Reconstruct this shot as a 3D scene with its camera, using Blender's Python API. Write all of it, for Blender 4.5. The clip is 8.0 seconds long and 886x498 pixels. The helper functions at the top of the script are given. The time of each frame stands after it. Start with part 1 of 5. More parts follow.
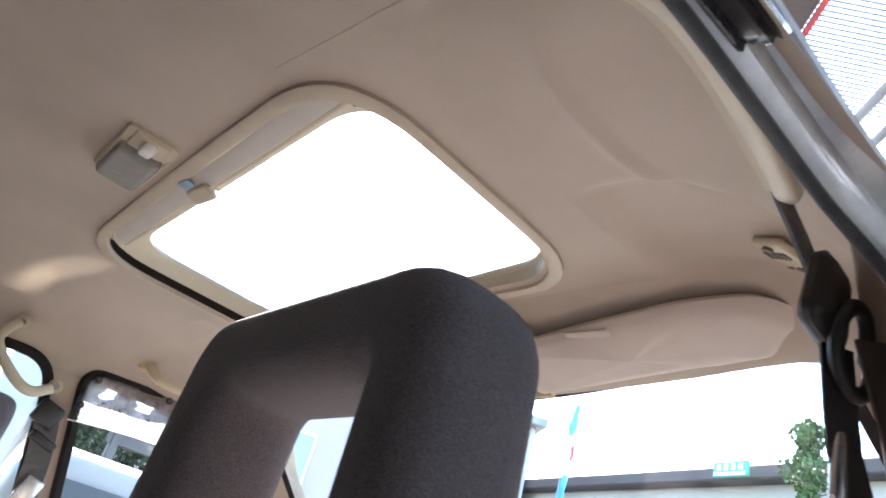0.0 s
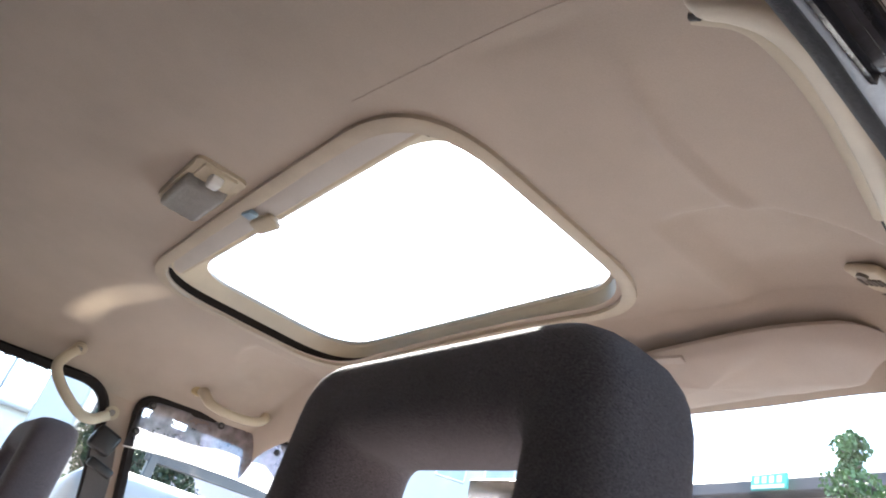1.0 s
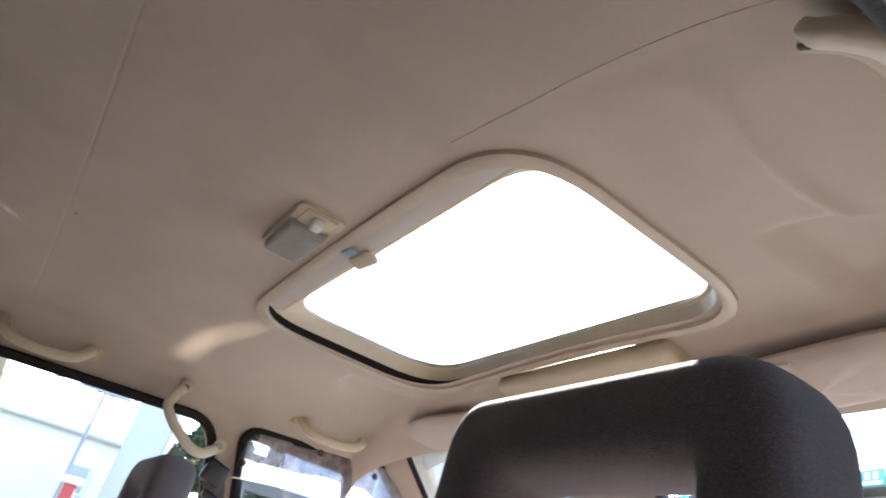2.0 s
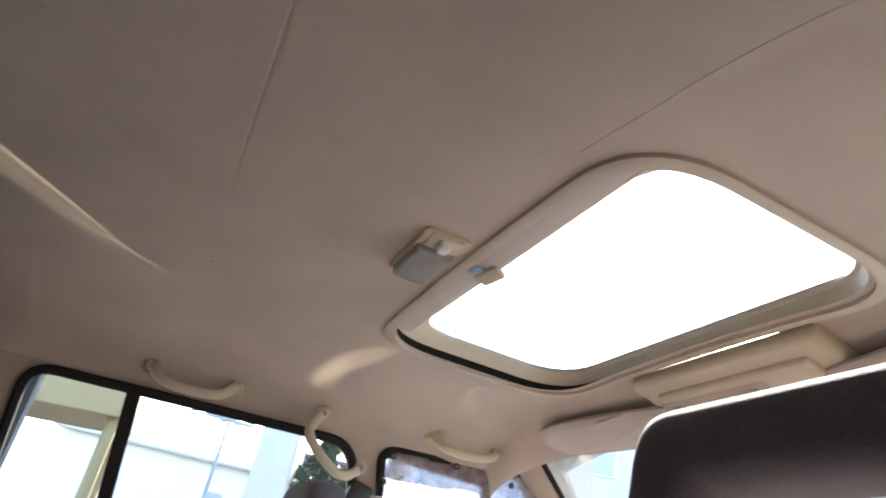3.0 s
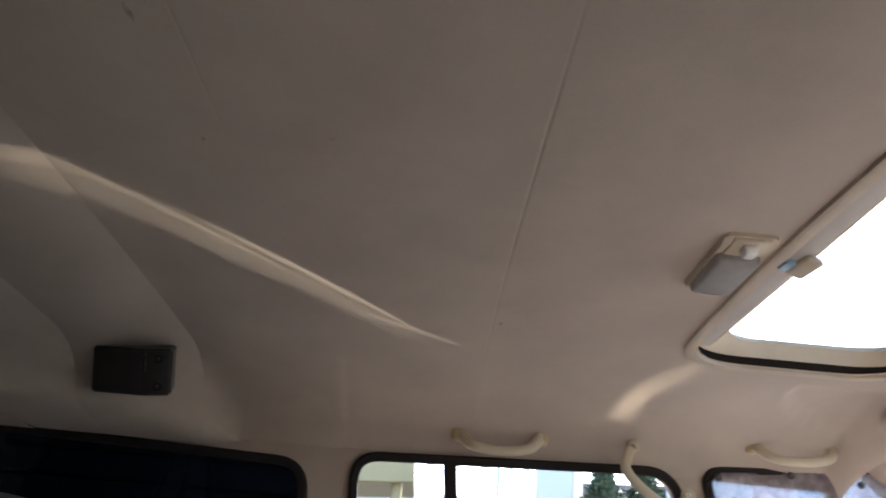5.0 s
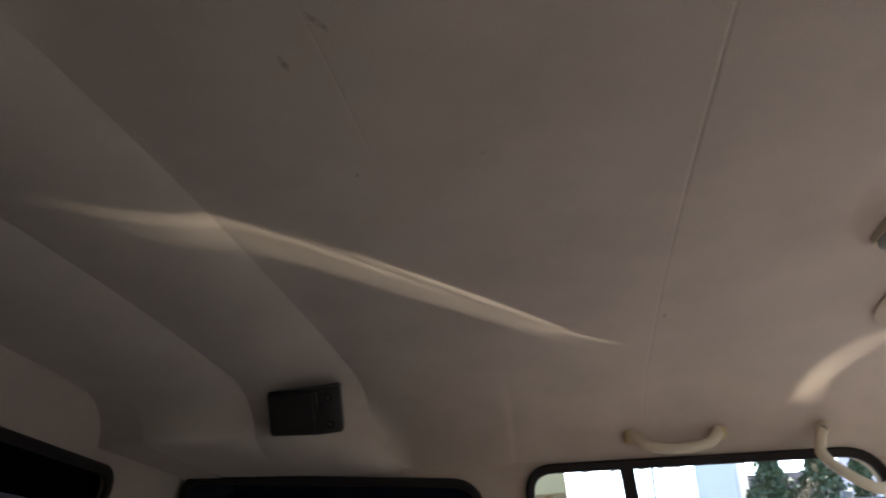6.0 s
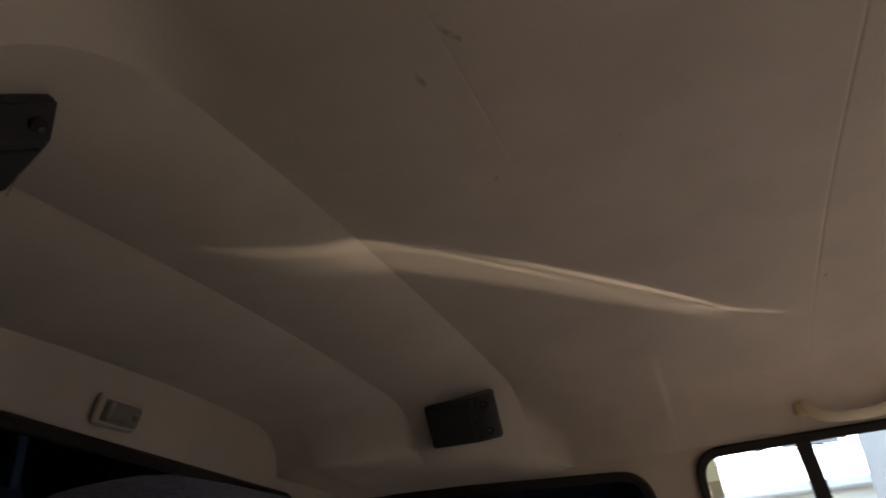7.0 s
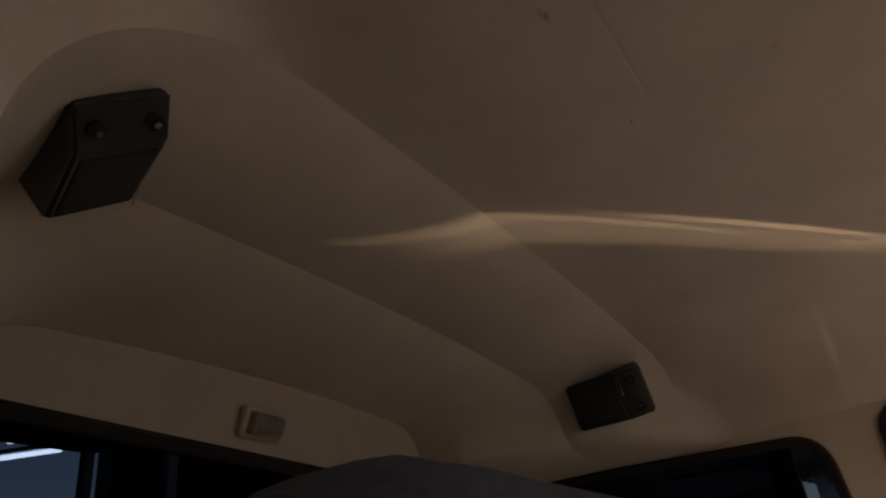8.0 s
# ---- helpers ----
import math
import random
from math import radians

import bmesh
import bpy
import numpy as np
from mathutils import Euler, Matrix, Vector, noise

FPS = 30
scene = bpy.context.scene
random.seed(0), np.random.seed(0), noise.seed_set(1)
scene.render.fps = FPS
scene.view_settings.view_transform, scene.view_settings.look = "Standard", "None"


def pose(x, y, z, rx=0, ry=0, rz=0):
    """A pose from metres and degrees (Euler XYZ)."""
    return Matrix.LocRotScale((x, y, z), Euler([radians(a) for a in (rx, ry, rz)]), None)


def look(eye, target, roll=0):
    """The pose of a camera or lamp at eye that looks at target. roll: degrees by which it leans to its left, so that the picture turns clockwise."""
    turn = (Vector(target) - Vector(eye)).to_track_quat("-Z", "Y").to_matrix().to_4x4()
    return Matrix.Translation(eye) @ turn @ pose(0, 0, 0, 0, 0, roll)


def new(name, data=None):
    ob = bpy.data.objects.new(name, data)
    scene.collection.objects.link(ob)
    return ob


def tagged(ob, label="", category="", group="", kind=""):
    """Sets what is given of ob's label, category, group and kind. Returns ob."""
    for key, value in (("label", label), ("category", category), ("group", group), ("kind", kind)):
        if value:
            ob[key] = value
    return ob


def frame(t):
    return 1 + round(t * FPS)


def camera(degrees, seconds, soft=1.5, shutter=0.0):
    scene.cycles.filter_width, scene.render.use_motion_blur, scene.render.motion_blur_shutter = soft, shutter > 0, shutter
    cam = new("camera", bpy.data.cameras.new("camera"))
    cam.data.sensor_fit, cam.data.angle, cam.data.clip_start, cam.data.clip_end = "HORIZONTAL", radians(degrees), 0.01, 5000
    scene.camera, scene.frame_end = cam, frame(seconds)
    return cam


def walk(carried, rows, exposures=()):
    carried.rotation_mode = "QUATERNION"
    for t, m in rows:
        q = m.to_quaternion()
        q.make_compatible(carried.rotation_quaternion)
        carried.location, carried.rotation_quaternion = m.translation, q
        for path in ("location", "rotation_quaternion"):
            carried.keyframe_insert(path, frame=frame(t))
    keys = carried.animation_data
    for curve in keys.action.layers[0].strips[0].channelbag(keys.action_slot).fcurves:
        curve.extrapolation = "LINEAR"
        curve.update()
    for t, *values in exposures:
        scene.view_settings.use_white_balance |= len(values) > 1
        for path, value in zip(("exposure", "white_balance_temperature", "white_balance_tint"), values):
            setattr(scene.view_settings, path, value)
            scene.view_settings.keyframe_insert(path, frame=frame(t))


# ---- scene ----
cam = camera(63.5, 8.0, soft=1.8, shutter=0.4)
PATH = [
    (0, pose(0.8402, -0.1553, 1.4565, 119.05, -15.03, 47.73)),
    (0.5, pose(0.8086, -0.1713, 1.4651, 119.23, -15.30, 48.41)),
    (1, pose(0.8047, -0.1942, 1.4644, 119.41, -15.21, 50.09)),
    (1.5, pose(0.8053, -0.2212, 1.4597, 119.36, -14.70, 52.68)),
    (3, pose(0.7966, -0.2957, 1.4526, 117.03, -11.49, 66.11)),
    (3.5, pose(0.7727, -0.3158, 1.4650, 116.26, -10.25, 71.15)),
    (4, pose(0.7716, -0.3381, 1.4721, 115.84, -8.98, 76.82)),
    (5.5, pose(0.7683, -0.4256, 1.4609, 116.26, -2.60, 93.79)),
    (6, pose(0.7610, -0.4517, 1.4615, 116.54, -0.66, 99.94)),
    (6.5, pose(0.7741, -0.4722, 1.4530, 117.03, 1.26, 106.01)),
    (7, pose(0.7768, -0.4950, 1.4509, 117.45, 3.24, 111.43)),
    (7.5, pose(0.7476, -0.5100, 1.4550, 117.56, 4.88, 117.58)),
    (8, pose(0.7350, -0.5583, 1.4589, 117.91, 6.40, 121.88)),
]
walk(cam, PATH, [(0, 3.80, 6150, 10), (1.5, 3.78, 6200, 11), (3.5, 3.72, 6350, 12), (5.5, 3.60, 6150, 11), (7, 3.23, 7200, 15), (8, 3.04, 8400, 20)])

# ---- light ----
SUN_EL, SUN_AZ = radians(42), radians(-58)      # sun ahead of the car, high, on its left
world = bpy.data.worlds.new("sky")
scene.world = world
world.use_nodes = True
wn = world.node_tree.nodes
sky = wn.new("ShaderNodeTexSky")
sky.sky_type, sky.sun_disc = "NISHITA", False
sky.sun_elevation, sky.sun_rotation = SUN_EL, SUN_AZ
wn["Background"].inputs["Strength"].default_value = 0.12
world.node_tree.links.new(sky.outputs[0], wn["Background"].inputs["Color"])
sun = new("sun", bpy.data.lights.new("sun", "SUN"))
sun.data.energy, sun.data.angle, sun.data.color = 4.2, radians(0.53), (1.0, 0.94, 0.84)
sun.matrix_world = look((0, 0, 0), (-math.sin(SUN_AZ) * math.cos(SUN_EL), -math.cos(SUN_AZ) * math.cos(SUN_EL), -math.sin(SUN_EL)))


# ---- materials ----
def material(name, color, rough=0.6, metal=0.0, grain=0.0, grain_size=300.0, stain=0.0, stain_size=6.0, bump=0.0, sheen=0.0, coat=0.0, random_tone=0.0, spec=0.5):
    m = bpy.data.materials.new(name)
    m.use_nodes = True
    n, l = m.node_tree.nodes, m.node_tree.links
    b = n["Principled BSDF"]
    b.inputs["Roughness"].default_value = rough
    b.inputs["Metallic"].default_value = metal
    b.inputs["Specular IOR Level"].default_value = spec
    b.inputs["Sheen Weight"].default_value = sheen
    b.inputs["Coat Weight"].default_value = coat
    tc = n.new("ShaderNodeTexCoord")
    base = n.new("ShaderNodeRGB")
    base.outputs[0].default_value = (*color, 1)
    out = base.outputs[0]
    fine = n.new("ShaderNodeTexNoise")
    fine.inputs["Scale"].default_value, fine.inputs["Detail"].default_value = grain_size, 3
    l.new(tc.outputs["Object"], fine.inputs["Vector"])
    for amount, size in ((grain, grain_size), (stain, stain_size)):
        if not amount:
            continue
        t = n.new("ShaderNodeTexNoise")
        t.inputs["Scale"].default_value, t.inputs["Detail"].default_value, t.inputs["Roughness"].default_value = size, 5, 0.6
        l.new(tc.outputs["Object"], t.inputs["Vector"])
        r = n.new("ShaderNodeMapRange")
        r.inputs["From Min"].default_value, r.inputs["From Max"].default_value = 0.3, 0.7
        r.inputs["To Min"].default_value, r.inputs["To Max"].default_value = 1 - amount, 1 + amount * 0.6
        l.new(t.outputs["Fac"], r.inputs["Value"])
        mx = n.new("ShaderNodeVectorMath")
        mx.operation = "SCALE"
        l.new(out, mx.inputs[0])
        l.new(r.outputs[0], mx.inputs["Scale"])
        out = mx.outputs[0]
    if random_tone:
        oi = n.new("ShaderNodeObjectInfo")
        r = n.new("ShaderNodeMapRange")
        r.inputs["To Min"].default_value, r.inputs["To Max"].default_value = 1 - random_tone, 1 + random_tone
        l.new(oi.outputs["Random"], r.inputs["Value"])
        mx = n.new("ShaderNodeVectorMath")
        mx.operation = "SCALE"
        l.new(out, mx.inputs[0])
        l.new(r.outputs[0], mx.inputs["Scale"])
        out = mx.outputs[0]
    l.new(out, b.inputs["Base Color"])
    if bump:
        bp = n.new("ShaderNodeBump")
        bp.inputs["Strength"].default_value, bp.inputs["Distance"].default_value = bump, 0.002
        l.new(fine.outputs["Fac"], bp.inputs["Height"])
        l.new(bp.outputs[0], b.inputs["Normal"])
    return m


def glass(name, tint, gloss=0.08, rough=0.0):
    m = bpy.data.materials.new(name)
    m.use_nodes = True
    n, l = m.node_tree.nodes, m.node_tree.links
    n.remove(n["Principled BSDF"])
    tr, gl, mix, lw = n.new("ShaderNodeBsdfTransparent"), n.new("ShaderNodeBsdfGlossy"), n.new("ShaderNodeMixShader"), n.new("ShaderNodeLayerWeight")
    pw, ma = n.new("ShaderNodeMath"), n.new("ShaderNodeMath")
    tr.inputs["Color"].default_value = (*tint, 1)
    gl.inputs["Roughness"].default_value = rough
    pw.operation, ma.operation = "POWER", "MULTIPLY_ADD"
    pw.inputs[1].default_value, ma.inputs[1].default_value, ma.inputs[2].default_value = 4.0, 0.6, gloss * 0.3
    l.new(lw.outputs["Facing"], pw.inputs[0])
    l.new(pw.outputs[0], ma.inputs[0])
    l.new(ma.outputs[0], mix.inputs["Fac"])
    l.new(tr.outputs[0], mix.inputs[1])
    l.new(gl.outputs[0], mix.inputs[2])
    l.new(mix.outputs[0], n["Material Output"].inputs["Surface"])
    return m


def screen_cloth(name, through_tint, cloth, cover):
    """Perforated sheet: light passes the holes, and the cloth between them glows through."""
    m = bpy.data.materials.new(name)
    m.use_nodes = True
    n, l = m.node_tree.nodes, m.node_tree.links
    n.remove(n["Principled BSDF"])
    tr, tl, mix, tc, dots, ramp = n.new("ShaderNodeBsdfTransparent"), n.new("ShaderNodeBsdfTranslucent"), n.new("ShaderNodeMixShader"), n.new("ShaderNodeTexCoord"), n.new("ShaderNodeTexNoise"), n.new("ShaderNodeMapRange")
    tr.inputs["Color"].default_value, tl.inputs["Color"].default_value = (*through_tint, 1), (*cloth, 1)
    dots.inputs["Scale"].default_value, dots.inputs["Detail"].default_value = 38.0, 6
    ramp.inputs["From Min"].default_value, ramp.inputs["From Max"].default_value = 0.35, 0.75
    ramp.inputs["To Min"].default_value, ramp.inputs["To Max"].default_value = cover * 0.6, cover * 1.8
    l.new(tc.outputs["Object"], dots.inputs["Vector"])
    l.new(dots.outputs["Fac"], ramp.inputs["Value"])
    l.new(ramp.outputs[0], mix.inputs["Fac"])
    l.new(tr.outputs[0], mix.inputs[1])
    l.new(tl.outputs[0], mix.inputs[2])
    l.new(mix.outputs[0], n["Material Output"].inputs["Surface"])
    return m


def glowing(name, color, strength):
    m = bpy.data.materials.new(name)
    m.use_nodes = True
    b = m.node_tree.nodes["Principled BSDF"]
    b.inputs["Base Color"].default_value = (*color, 1)
    b.inputs["Emission Color"].default_value = (*color, 1)
    b.inputs["Emission Strength"].default_value = strength
    return m


M_LINER = material("headliner_cloth", (0.46, 0.385, 0.315), 0.95, grain=0.06, grain_size=700, stain=0.13, stain_size=4.5, bump=0.12, sheen=0.15)
M_SCUFF = material("rubbed_dark_mark", (0.385, 0.32, 0.26), 0.95, grain=0.2, grain_size=500, stain=0.3, stain_size=120)
M_STAIN = material("brown_stain", (0.40, 0.33, 0.27), 0.95, grain=0.15, grain_size=500, stain=0.25, stain_size=90)
M_BELT_DARK = material("glossy_dark_webbing", (0.035, 0.032, 0.033), 0.38, grain=0.3, grain_size=900, bump=0.3)
M_PALEPANE = material("pale_window_pane", (0.36, 0.39, 0.43), 0.4, stain=0.15, stain_size=2)
M_TRIM = material("cream_plastic", (0.54, 0.46, 0.335), 0.45, grain=0.03, grain_size=500, stain=0.10, stain_size=12, bump=0.08)
M_RING = material("dulled_cream_plastic", (0.50, 0.425, 0.325), 0.5, grain=0.04, grain_size=500, stain=0.14, stain_size=14, bump=0.08)
M_HANDLE = material("pale_cream_plastic", (0.68, 0.61, 0.49), 0.38, grain=0.03, grain_size=600, stain=0.10, stain_size=16, bump=0.06)
M_TRIM_OLD = material("yellowed_plastic", (0.50, 0.39, 0.21), 0.45, grain=0.04, grain_size=400, stain=0.18, stain_size=25, bump=0.08)
M_PANEL = material("beige_side_trim", (0.44, 0.352, 0.282), 0.7, grain=0.05, grain_size=600, stain=0.10, stain_size=5, bump=0.15)
M_VISOR = material("visor_vinyl", (0.50, 0.43, 0.375), 0.65, grain=0.04, grain_size=700, stain=0.09, stain_size=8, bump=0.15)
M_SHADE = material("sunshade_panel", (0.52, 0.48, 0.44), 0.7, grain=0.05, grain_size=600, stain=0.08, stain_size=9)
M_CLOTH = material("charcoal_seat_cloth", (0.15, 0.128, 0.136), 1.0, grain=0.6, grain_size=1200, stain=0.16, stain_size=14, bump=0.6, sheen=0.18)
# copy of the seat cloth, darkened for the shade at the rear bench
M_CLOTH_SHADED = material("shaded_seat_cloth", (0.036, 0.026, 0.031), 1.0, grain=0.7, grain_size=700, stain=0.2, stain_size=14, bump=0.7, sheen=0.0)
M_BLACK = material("black_rubber", (0.022, 0.018, 0.017), 0.8, spec=0.15, grain=0.2, grain_size=300, bump=0.3)
M_STRIP = material("fuzzy_weatherstrip", (0.05, 0.05, 0.055), 0.95, grain=0.7, grain_size=1300, stain=0.3, stain_size=60, bump=0.5, sheen=0.5)
M_BLACKPL = material("black_plastic", (0.02, 0.018, 0.018), 0.38, grain=0.1, grain_size=500, bump=0.15)
M_MESH = material("speaker_grille_cloth", (0.025, 0.022, 0.022), 0.8, grain=0.6, grain_size=1500, bump=1.0)
M_BELT = material("seat_belt_webbing", (0.10, 0.085, 0.078), 0.8, grain=0.3, grain_size=900, bump=0.6)
M_PAINT = material("grey_car_paint", (0.52, 0.55, 0.59), 0.28, metal=0.15, grain=0.03, grain_size=900, stain=0.10, stain_size=10, coat=0.6)
M_CHROME = material("steel", (0.62, 0.62, 0.62), 0.25, metal=1.0)
M_BLUE = material("blue_plated_clip", (0.30, 0.42, 0.52), 0.35, metal=0.7)
M_WHITEPL = material("white_plastic", (0.78, 0.76, 0.72), 0.4)
M_DARKGREY = material("grey_plastic", (0.09, 0.085, 0.085), 0.5, grain=0.1, grain_size=400, bump=0.2)
M_SWITCH = material("brown_switch_plastic", (0.16, 0.13, 0.105), 0.45, grain=0.1, grain_size=500)
M_CARPET = material("floor_carpet", (0.11, 0.09, 0.075), 1.0, grain=0.3, grain_size=200, bump=0.8)
M_LENS = material("frosted_lamp_lens", (0.50, 0.48, 0.45), 0.3, grain=0.08, grain_size=260, stain=0.12, stain_size=60, bump=0.5)
M_LENS.node_tree.nodes["Principled BSDF"].inputs["Transmission Weight"].default_value = 0.55
M_GLASS = glass("clear_glass", (0.90, 0.93, 0.92))
M_SUNGLASS = glass("sunroof_glass", (0.80, 0.84, 0.84))
M_FRAME = material("silver_grey_paint", (0.72, 0.74, 0.78), 0.30, metal=0.45, grain=0.05, grain_size=600, stain=0.22, stain_size=30, bump=0.12)
M_GUTTER = material("glossy_black_paint", (0.035, 0.032, 0.036), 0.22, stain=0.3, stain_size=40, bump=0.15, coat=0.4)
M_BROWN_LENS = material("brown_lamp_lens", (0.20, 0.165, 0.135), 0.35, grain=0.1, grain_size=260, stain=0.15, stain_size=60, bump=0.4)
M_TINT = glass("privacy_glass", (0.075, 0.09, 0.11))
M_SCREEN = screen_cloth("mesh_sunscreen", (0.52, 0.50, 0.55), (0.62, 0.60, 0.66), 0.30)
M_ASPHALT = material("asphalt", (0.055, 0.054, 0.052), 0.9, grain=0.25, grain_size=60, stain=0.2, stain_size=0.7, bump=0.5)
M_STUCCO = material("pale_stucco", (0.48, 0.44, 0.40), 0.9, grain=0.06, grain_size=40, stain=0.12, stain_size=0.6, bump=0.4)
M_WHITEWALL = material("white_wall_panel", (0.53, 0.51, 0.49), 0.7, grain=0.03, grain_size=30, stain=0.10, stain_size=0.5)
M_HOUSE = material("bright_white_render", (0.78, 0.77, 0.75), 0.8, grain=0.03, grain_size=30, stain=0.06, stain_size=0.8)
M_PINKWALL = material("pinkish_tile_wall", (0.55, 0.45, 0.47), 0.7, grain=0.06, grain_size=20, stain=0.12, stain_size=0.6)
M_ROOFDK = material("dark_roof_edge", (0.10, 0.075, 0.07), 0.7, grain=0.1, grain_size=30, stain=0.15, stain_size=1)
M_TAN = material("tan_canopy_sheet", (0.30, 0.225, 0.11), 0.7, grain=0.05, grain_size=20, stain=0.15, stain_size=0.6)
M_STEELGREY = material("grey_painted_steel", (0.30, 0.31, 0.32), 0.5, grain=0.05, grain_size=40, stain=0.12, stain_size=2)
# grey steel paint darkened to hold the fence's shaded side
M_FENCE_SHADED = material("shaded_fence_paint", (0.055, 0.057, 0.065), 0.5, grain=0.05, grain_size=40, stain=0.12, stain_size=2)
M_RED = material("red_paint", (0.45, 0.05, 0.05), 0.5, stain=0.1, stain_size=2)
M_GREEN = material("green_sign_sheet", (0.10, 0.42, 0.33), 0.5, stain=0.06, stain_size=3)
M_SIGNW = material("white_sign_paint", (0.8, 0.8, 0.8), 0.5)
M_SKYBLUE = material("blue_cloth", (0.10, 0.42, 0.72), 0.8, stain=0.1, stain_size=4)
M_LEAF = material("tree_leaf", (0.075, 0.125, 0.035), 0.7, random_tone=0.2, stain=0.35, stain_size=2.2)
M_HEDGE = material("hedge_leaf", (0.035, 0.05, 0.018), 0.7, stain=0.45, stain_size=3)
M_BARK = material("bark", (0.16, 0.12, 0.09), 0.9, grain=0.2, grain_size=60, bump=0.8)
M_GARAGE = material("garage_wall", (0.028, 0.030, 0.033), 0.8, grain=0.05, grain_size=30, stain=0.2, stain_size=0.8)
M_TUBE = glowing("fluorescent_tube", (0.85, 0.93, 1.0), 12.0)
M_BLIND = material("blue_grey_shutter", (0.10, 0.12, 0.145), 0.6, stain=0.1, stain_size=1)


# ---- building helpers ----
def part(name, bm, mat, parent=None, label="", smooth=True, sharp=38):
    me = bpy.data.meshes.new(name)
    bmesh.ops.recalc_face_normals(bm, faces=bm.faces)
    bm.to_mesh(me)
    bm.free()
    me.materials.append(mat)
    if smooth:
        me.shade_smooth()
        me.set_sharp_from_angle(angle=radians(sharp))
    ob = new(name, me)
    if parent:
        ob.parent = parent
    if label:
        ob["label"] = label
    return ob


def thing(name, m, label, category, group="", kind=""):
    ob = new(name)
    ob.empty_display_size = 0.05
    ob.matrix_world = m
    return tagged(ob, label, category, group, kind)


def box(sx, sy, sz, bevel=0.0, m=None, seg=2, bm=None, taper=1.0):
    """A bevelled box of the given size, centred on m."""
    b = bmesh.new()
    bmesh.ops.create_cube(b, size=1.0)
    for v in b.verts:
        k = taper if v.co.z > 0 else 1.0
        v.co = Vector((v.co.x * sx * k, v.co.y * sy * k, v.co.z * sz))
    if bevel:
        bmesh.ops.bevel(b, geom=b.edges[:], offset=bevel, segments=seg, profile=0.5, affect="EDGES")
    if m:
        b.transform(m)
    if bm is None:
        return b
    return add(bm, b)


def add(bm, other):
    me = bpy.data.meshes.new("tmp")
    other.to_mesh(me)
    other.free()
    bm.from_mesh(me)
    bpy.data.meshes.remove(me)
    return bm


def cylinder(r, h, m=None, r2=None, seg=20, bm=None, bevel=0.0):
    b = bmesh.new()
    bmesh.ops.create_cone(b, cap_ends=True, segments=seg, radius1=r, radius2=r if r2 is None else r2, depth=h)
    if bevel:
        bmesh.ops.bevel(b, geom=[e for e in b.edges if len([f for f in e.link_faces if len(f.verts) > 4]) == 1], offset=bevel, segments=2, affect="EDGES")
    if m:
        b.transform(m)
    if bm is None:
        return b
    return add(bm, b)


def smooth_path(points, steps=6):
    """A Catmull-Rom line through the points."""
    p = [Vector(q) for q in points]
    p = [2 * p[0] - p[1]] + p + [2 * p[-1] - p[-2]]
    out = []
    for i in range(1, len(p) - 2):
        for k in range(steps):
            t = k / steps
            out.append(0.5 * (2 * p[i] + (p[i + 1] - p[i - 1]) * t + (2 * p[i - 1] - 5 * p[i] + 4 * p[i + 1] - p[i + 2]) * t * t + (3 * p[i] - p[i - 1] - 3 * p[i + 1] + p[i + 2]) * t ** 3))
    out.append(p[-2])
    return out


def sweep(path, profile, closed=False, up=(0, 0, 1), scales=None, bm=None):
    """A profile of (side, up) pairs carried along a path."""
    b = bm or bmesh.new()
    rings, n = [], len(path)
    for i, q in enumerate(path):
        a, c = path[(i - 1) % n if closed else max(i - 1, 0)], path[(i + 1) % n if closed else min(i + 1, n - 1)]
        d = (Vector(c) - Vector(a)).normalized()
        side = d.cross(Vector(up))
        side = side.normalized() if side.length > 1e-5 else Vector((1, 0, 0))
        top = side.cross(d)
        s = scales[i] if scales else 1.0
        rings.append([b.verts.new(Vector(q) + side * x * s + top * y * s) for x, y in profile])
    k = len(profile)
    for i in range(n if closed else n - 1):
        r1, r2 = rings[i], rings[(i + 1) % n]
        for j in range(k):
            b.faces.new((r1[j], r1[(j + 1) % k], r2[(j + 1) % k], r2[j]))
    if not closed:
        b.faces.new(rings[0][::-1])
        b.faces.new(rings[-1])
    return b


def oval(rx, ry, n=12, power=1.0):
    out = []
    for i in range(n):
        a = 2 * math.pi * i / n
        c, s = math.cos(a), math.sin(a)
        out.append((rx * math.copysign(abs(c) ** power, c), ry * math.copysign(abs(s) ** power, s)))
    return out


def rounded(corners, radius, steps=7):
    """A polygon of 2D corners with rounded corners; radius may be a list."""
    out, n = [], len(corners)
    for i in range(n):
        p, a, c = Vector(corners[i]), Vector(corners[i - 1]), Vector(corners[(i + 1) % n])
        r = radius[i] if isinstance(radius, (list, tuple)) else radius
        u, w = (a - p), (c - p)
        r = min(r, u.length * 0.49, w.length * 0.49)
        s, e = p + u.normalized() * r, p + w.normalized() * r
        for k in range(steps + 1):
            t = k / steps
            out.append((1 - t) ** 2 * s + 2 * t * (1 - t) * p + t * t * e)
    return [(q[0], q[1]) for q in out]


def dense(loop, step=0.03):
    """The loop with points added along its long straight runs."""
    out = []
    for i, q in enumerate(loop):
        r = loop[(i + 1) % len(loop)]
        k = max(1, int((Vector(r) - Vector(q)).length / step))
        out += [(q[0] + (r[0] - q[0]) * j / k, q[1] + (r[1] - q[1]) * j / k) for j in range(k)]
    return out


